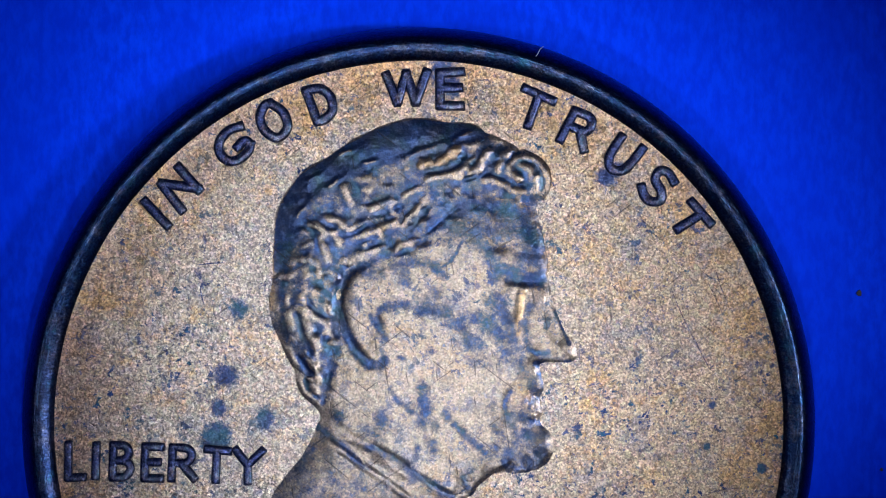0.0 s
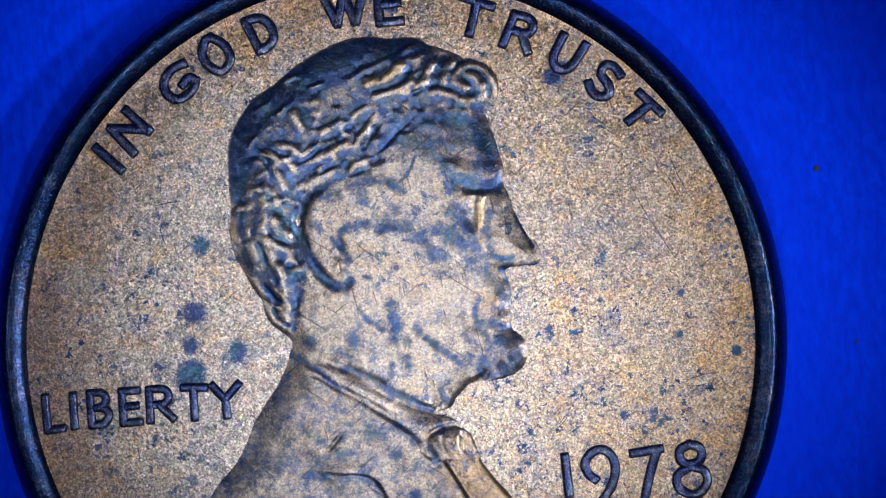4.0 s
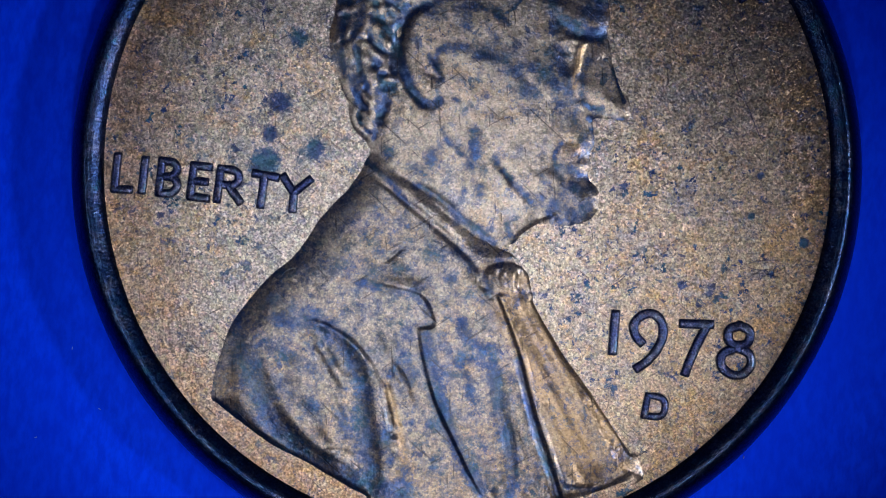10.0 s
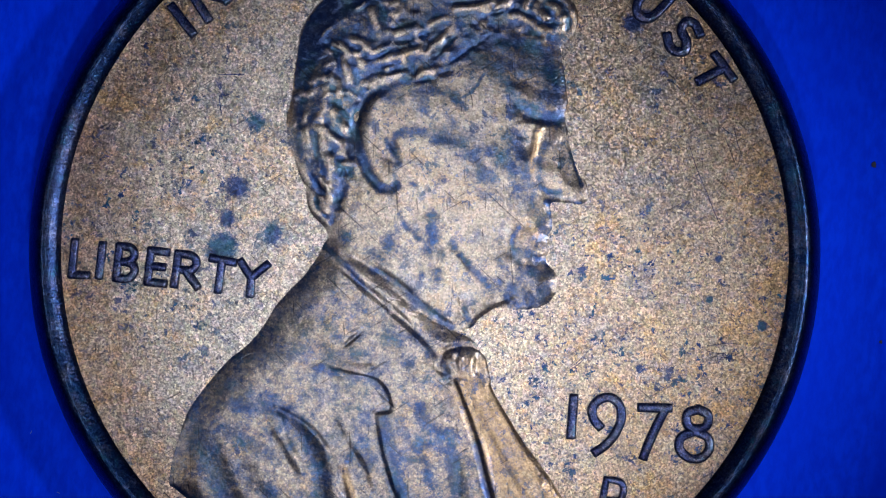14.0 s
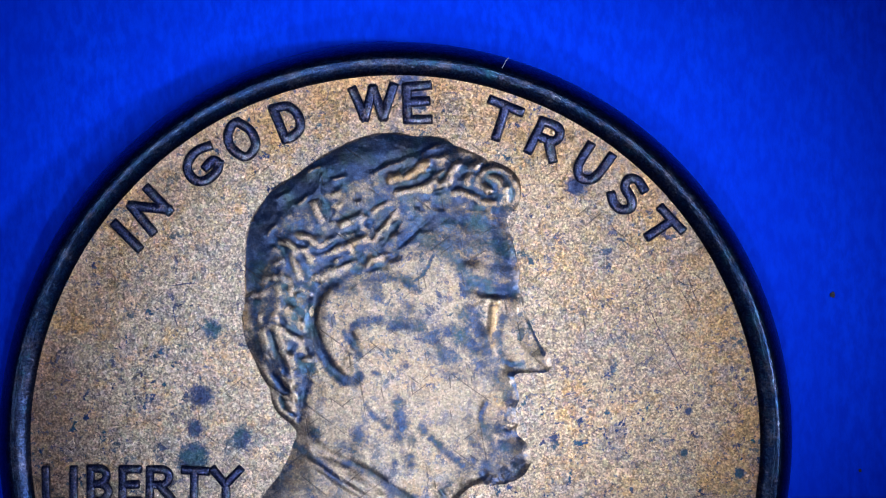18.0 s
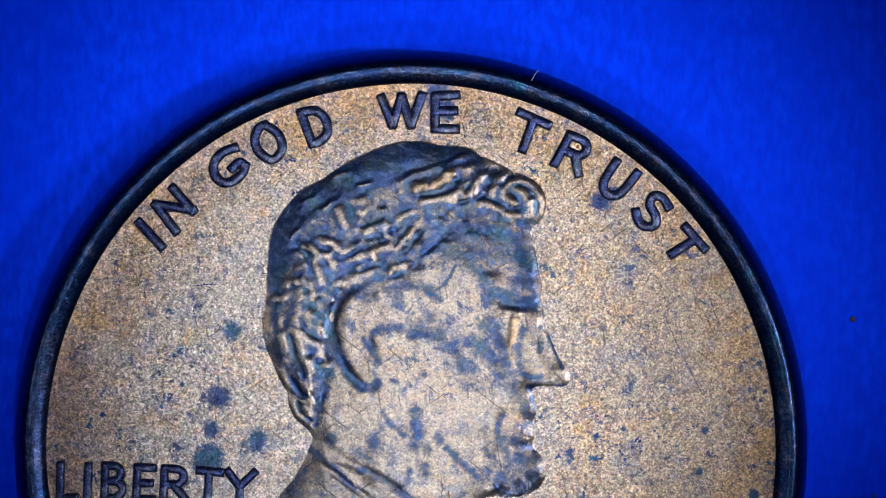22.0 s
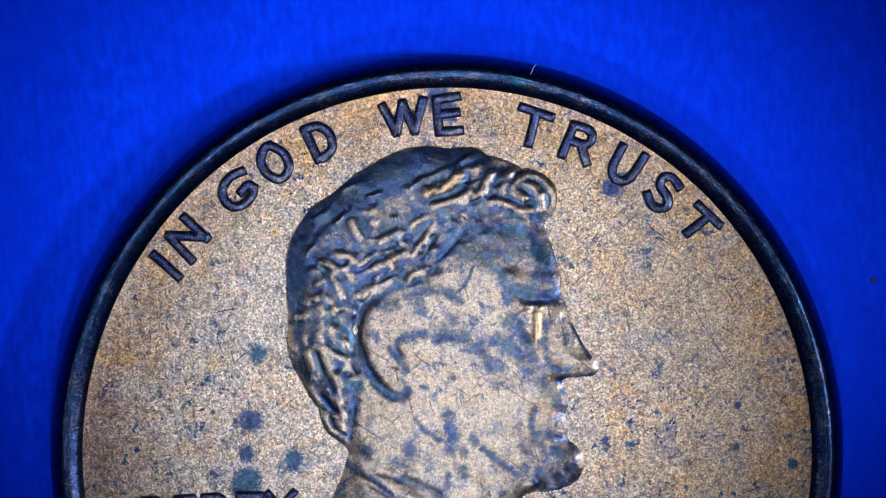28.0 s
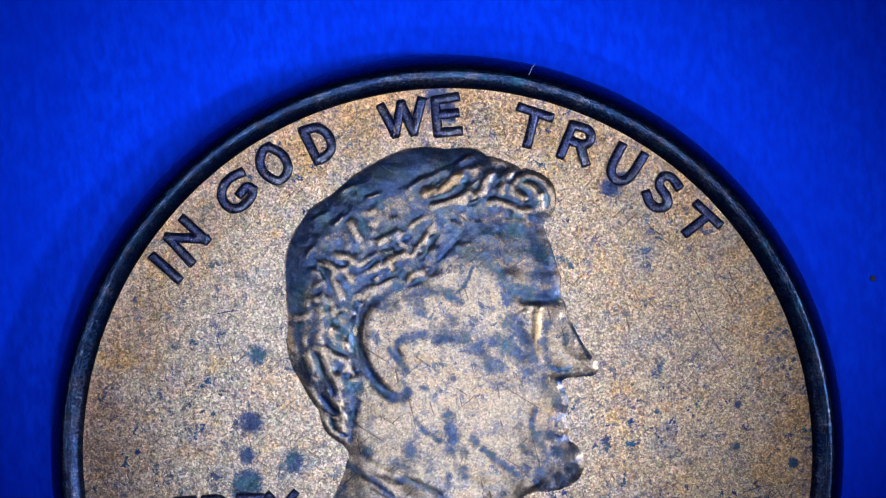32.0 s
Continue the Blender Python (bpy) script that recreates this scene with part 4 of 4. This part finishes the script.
# shadow at the coat's lower left edge, painted as a dark band
tint_line([(-5.50, -6.2), (-4.68, -6.76), (-3.74, -7.25), (-2.93, -7.64), (-1.86, -8.07)], 0.22, 2.2)
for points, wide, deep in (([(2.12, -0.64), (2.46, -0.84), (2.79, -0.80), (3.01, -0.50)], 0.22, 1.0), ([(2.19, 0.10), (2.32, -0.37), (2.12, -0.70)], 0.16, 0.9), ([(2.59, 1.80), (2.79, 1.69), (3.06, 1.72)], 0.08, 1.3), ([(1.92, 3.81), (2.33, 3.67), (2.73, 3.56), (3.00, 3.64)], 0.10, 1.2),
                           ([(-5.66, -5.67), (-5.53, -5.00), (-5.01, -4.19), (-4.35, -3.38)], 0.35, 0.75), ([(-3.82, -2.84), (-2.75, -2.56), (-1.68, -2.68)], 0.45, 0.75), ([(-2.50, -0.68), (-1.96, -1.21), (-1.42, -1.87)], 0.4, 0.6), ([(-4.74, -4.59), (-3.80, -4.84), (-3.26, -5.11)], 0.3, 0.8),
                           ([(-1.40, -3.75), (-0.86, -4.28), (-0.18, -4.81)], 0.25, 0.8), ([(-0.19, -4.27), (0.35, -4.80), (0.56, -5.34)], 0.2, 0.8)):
    tint_line(points, wide, deep)
# shade of the sloping shoulder, painted down the coat's left edge
tint_line([(-2.61, -0.68), (-3.43, -1.79), (-4.27, -2.87), (-5.09, -3.87), (-5.51, -4.86), (-5.60, -5.66)], 0.42, 0.72)
for points, wide, deep in (([(-0.93, 2.26), (-0.97, 2.61), (-0.66, 2.84), (-0.19, 2.82)], 0.13, 0.95), ([(0.07, 2.90), (0.66, 2.64), (1.34, 2.40), (1.86, 2.11)], 0.32, 0.72), ([(0.44, 3.68), (0.79, 3.92), (1.01, 4.33)], 0.05, 1.2), ([(1.28, 1.60), (1.87, 1.46)], 0.25, 0.6),
                           ([(2.14, 0.15), (2.52, 0.47), (2.97, 0.41)], 0.32, 0.66), ([(1.70, -0.70), (2.34, -0.50), (2.74, -0.57), (2.99, -0.28)], 0.36, 0.66)):
    tint_line(points, wide, deep)
# golden brown on the shirt front; painted glints where the relief meets the field
warm = np.zeros(gx.shape)
for points, wide, deep in (([(1.28, -3.19), (1.96, -4.25), (2.64, -5.45), (3.46, -6.91)], 0.55, 1.1), ([(1.68, -3.18), (2.63, -4.38), (3.71, -5.70), (4.26, -6.64)], 0.4, 1.0), ([(-1.49, -5.28), (-1.32, -5.68), (-1.08, -6.29), (-0.88, -7.09)], 0.12, 1.1), ([(-3.51, 4.31), (-3.54, 3.64), (-3.53, 2.84)], 0.14, 1.1),
                           ([(2.46, 5.19), (2.80, 4.72), (3.01, 4.05), (3.12, 3.51)], 0.12, 1.2), ([(2.46, 3.11), (2.38, 2.57), (2.35, 2.17)], 0.1, 1.2), ([(0.60, -2.39), (1.27, -2.52), (1.94, -2.64)], 0.3, 0.7), ([(-0.09, 6.19), (0.52, 6.28), (0.94, 6.62)], 0.14, 0.8)):
    tint_line(points, wide, deep, warm)


# the hair is toned all over, darker in its hollows and paler on its ridges
def smooth_of(a, n):
    for axis in (0, 1):
        a = sum(np.roll(a, k, axis) for k in range(-n, n + 1)) / (2 * n + 1)
    return a


rough = np.array([[noise.fractal((x * 2.2, y * 2.2, 0.0), 0.7, 2.1, 4) for x in gx[0, ::2]] for y in gy[::2, 0]])
rough = np.repeat(np.repeat(rough, 2, 0), 2, 1)[:gx.shape[0], :gx.shape[1]]
height = np.where(height > -0.15, smooth_of(height + 0.03 * smooth_of(rough, 2), 1), height)
# mouth and beard are worn soft
worn = np.exp(-((gx - 2.6) ** 2 + (gy + 0.05) ** 2) / 1.0) * (face > 0.02)
height = height * (1 - worn) + smooth_of(height, 4) * worn
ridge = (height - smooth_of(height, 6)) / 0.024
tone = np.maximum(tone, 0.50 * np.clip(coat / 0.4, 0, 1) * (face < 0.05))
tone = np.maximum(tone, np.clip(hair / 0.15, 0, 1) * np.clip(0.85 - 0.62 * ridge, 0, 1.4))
# crown: toning plus the shade of its upward slope, put into the tone
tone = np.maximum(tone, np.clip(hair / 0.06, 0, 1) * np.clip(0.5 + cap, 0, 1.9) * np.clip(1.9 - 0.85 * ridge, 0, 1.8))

edge = np.clip((8.72 - np.hypot(gx, gy)) / 0.1, -1, 1)
height = np.where(edge < 0.3, -0.1, height)
keep = (height > -0.12) & (edge > 0)
index = np.full(gx.shape, -1)
index[keep] = np.arange(keep.sum())
verts = np.stack((gx[keep], gy[keep], ground(gx[keep], gy[keep]) + RELIEF * height[keep]), 1) * MM
cells = np.stack((index[:-1, :-1], index[:-1, 1:], index[1:, 1:], index[1:, :-1]), -1).reshape(-1, 4)
cells = cells[(cells >= 0).all(1)]
bust = mesh_of("portrait_relief", verts.tolist(), cells.tolist(), relief_copper)
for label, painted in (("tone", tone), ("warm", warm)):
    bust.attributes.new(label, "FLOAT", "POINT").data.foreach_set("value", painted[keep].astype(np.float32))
part("portrait_relief", bust, coin, "raised copper profile bust with blue toning and painted shade")

# ---- scratches in the field, with a raised burr ----
def scratch(points, wide=0.022):
    line = [Vector((x, y, 0)) for x, y in spline(points, False, 4)]
    verts, faces = [], []
    for k, p in enumerate(line):
        run = (line[min(k + 1, len(line) - 1)] - line[max(k - 1, 0)]).normalized()
        side = Vector((-run.y, run.x, 0)) * wide * math.sin(math.pi * (k + 0.3) / (len(line) - 0.4)) ** 0.5
        for u, z in ((-1, -0.004), (-0.3, 0.008), (0.3, 0.003), (1, -0.004)):
            verts.append((p + u * side + Vector((0, 0, ground(p.x, p.y) + z))) * MM)
    for k in range(len(line) - 1):
        for q in range(3):
            faces.append((4 * k + q, 4 * k + q + 1, 4 * k + 5 + q, 4 * k + 4 + q))
    part("scratch", mesh_of("scratch", verts, faces, letter_copper), coin, "fine dark scratch")


for points in ([(6.03, 3.19), (6.31, 2.52), (6.65, 1.85), (6.95, 1.28)], [(7.08, 3.67), (7.20, 3.27), (7.39, 2.82)], [(6.91, -1.64), (7.21, -1.57), (7.56, -1.52)], [(6.89, -1.76), (7.14, -1.80), (7.37, -1.77)], [(7.10, -1.88), (7.41, -1.89), (7.69, -1.94)],
               [(3.76, -2.39), (3.91, -2.22), (4.12, -1.96)], [(3.68, -2.49), (3.83, -2.38), (4.01, -2.20)], [(2.75, -2.60), (2.84, -2.76), (2.96, -2.98)], [(-5.31, 3.79), (-4.98, 3.83), (-4.63, 3.85)], [(-5.22, 3.31), (-5.19, 3.08), (-5.12, 2.83)],
               [(6.10, 2.37), (6.42, 2.24), (6.66, 1.87)], [(6.89, 3.38), (7.09, 2.97), (7.25, 2.62)], [(6.76, 3.64), (6.98, 3.48), (7.29, 3.43)], [(4.61, 3.31), (4.70, 3.21), (4.78, 3.11)]):
    scratch(points)

# ---- dust and lint ----
def speck(x, y, size, name="dust_speck"):
    bm = bmesh.new()
    bmesh.ops.create_icosphere(bm, subdivisions=2, radius=size * MM)
    for v in bm.verts:
        v.co *= 1 + 0.4 * noise.noise(v.co * 1500 / size)
        v.co.z = v.co.z * 0.4 + 0.3 * size * MM
    bmesh.ops.translate(bm, verts=bm.verts, vec=(x * MM, y * MM, 0))
    me = bpy.data.meshes.new(name)
    bm.to_mesh(me)
    bm.free()
    me.materials.append(dust_dark)
    return tagged(new(name, me), "tiny dark dust speck on the blue sheet", "dust", "dust on the sheet")


dust = [speck(10.77, 3.11, 0.07), speck(11.3, -1.2, 0.04)]


def fibre(points, radius, material, name, label):
    """A thin bent thread through a few points in mm."""
    verts, faces = [], []
    line = [Vector(p) for p in points]
    for k, p in enumerate(line):
        run = (line[min(k + 1, len(line) - 1)] - line[max(k - 1, 0)]).normalized()
        across = run.cross(Vector((0, 0, 1))).normalized()
        up = across.cross(run)
        for q in range(6):
            a = math.pi * q / 3
            verts.append((p + radius * (math.cos(a) * across + math.sin(a) * up)) * MM)
    for k in range(len(line) - 1):
        for q in range(6):
            r = (q + 1) % 6
            faces.append((k * 6 + q, k * 6 + r, k * 6 + 6 + r, k * 6 + 6 + q))
    faces += [tuple(range(6)), tuple(range(len(verts) - 6, len(verts)))]
    return tagged(new(name, mesh_of(name, verts, faces, material)), label, "lint", "lint and dust")


lint = [fibre([(2.78, 8.74, 1.44), (2.83, 8.82, 1.475), (2.87, 8.90, 1.49), (2.95, 8.98, 1.48)], 0.007, lint_pale, "lint_fibre", "short pale lint fibre lying on the coin's rim"),
        fibre([(4.02, 8.02, 1.47), (4.10, 8.0, 1.49), (4.15, 7.93, 1.47)], 0.007, lint_pale, "lint_fibre", "short pale lint fibre lying on the coin's rim")]
rng = random.Random(11)
for x, y in [(-9.20, -5.19), (-8.40, -6.61), (7.37, -6.36), (-9.88, -7.43)]:
    a, n = rng.uniform(0, 3.14), rng.uniform(0.02, 0.05)
    c, s_ = math.cos(a) * n, math.sin(a) * n
    lint.append(fibre([(x - c, y - s_, 0.006), (x + 0.2 * s_, y - 0.2 * c, 0.01), (x + c, y + s_, 0.006)], 0.007, lint_pale, "lint_bit", "tiny pale lint bit on the blue sheet"))


def motions():
    """The stage slides and turns under the lens, and all on it goes along."""
    rows = [(t, pose(x * MM, y * MM, 0, 0, 0, a)) for t, x, y, a in STAGE]
    for ob in (sheet, coin, *dust, *lint):
        walk(ob, rows)


motions()
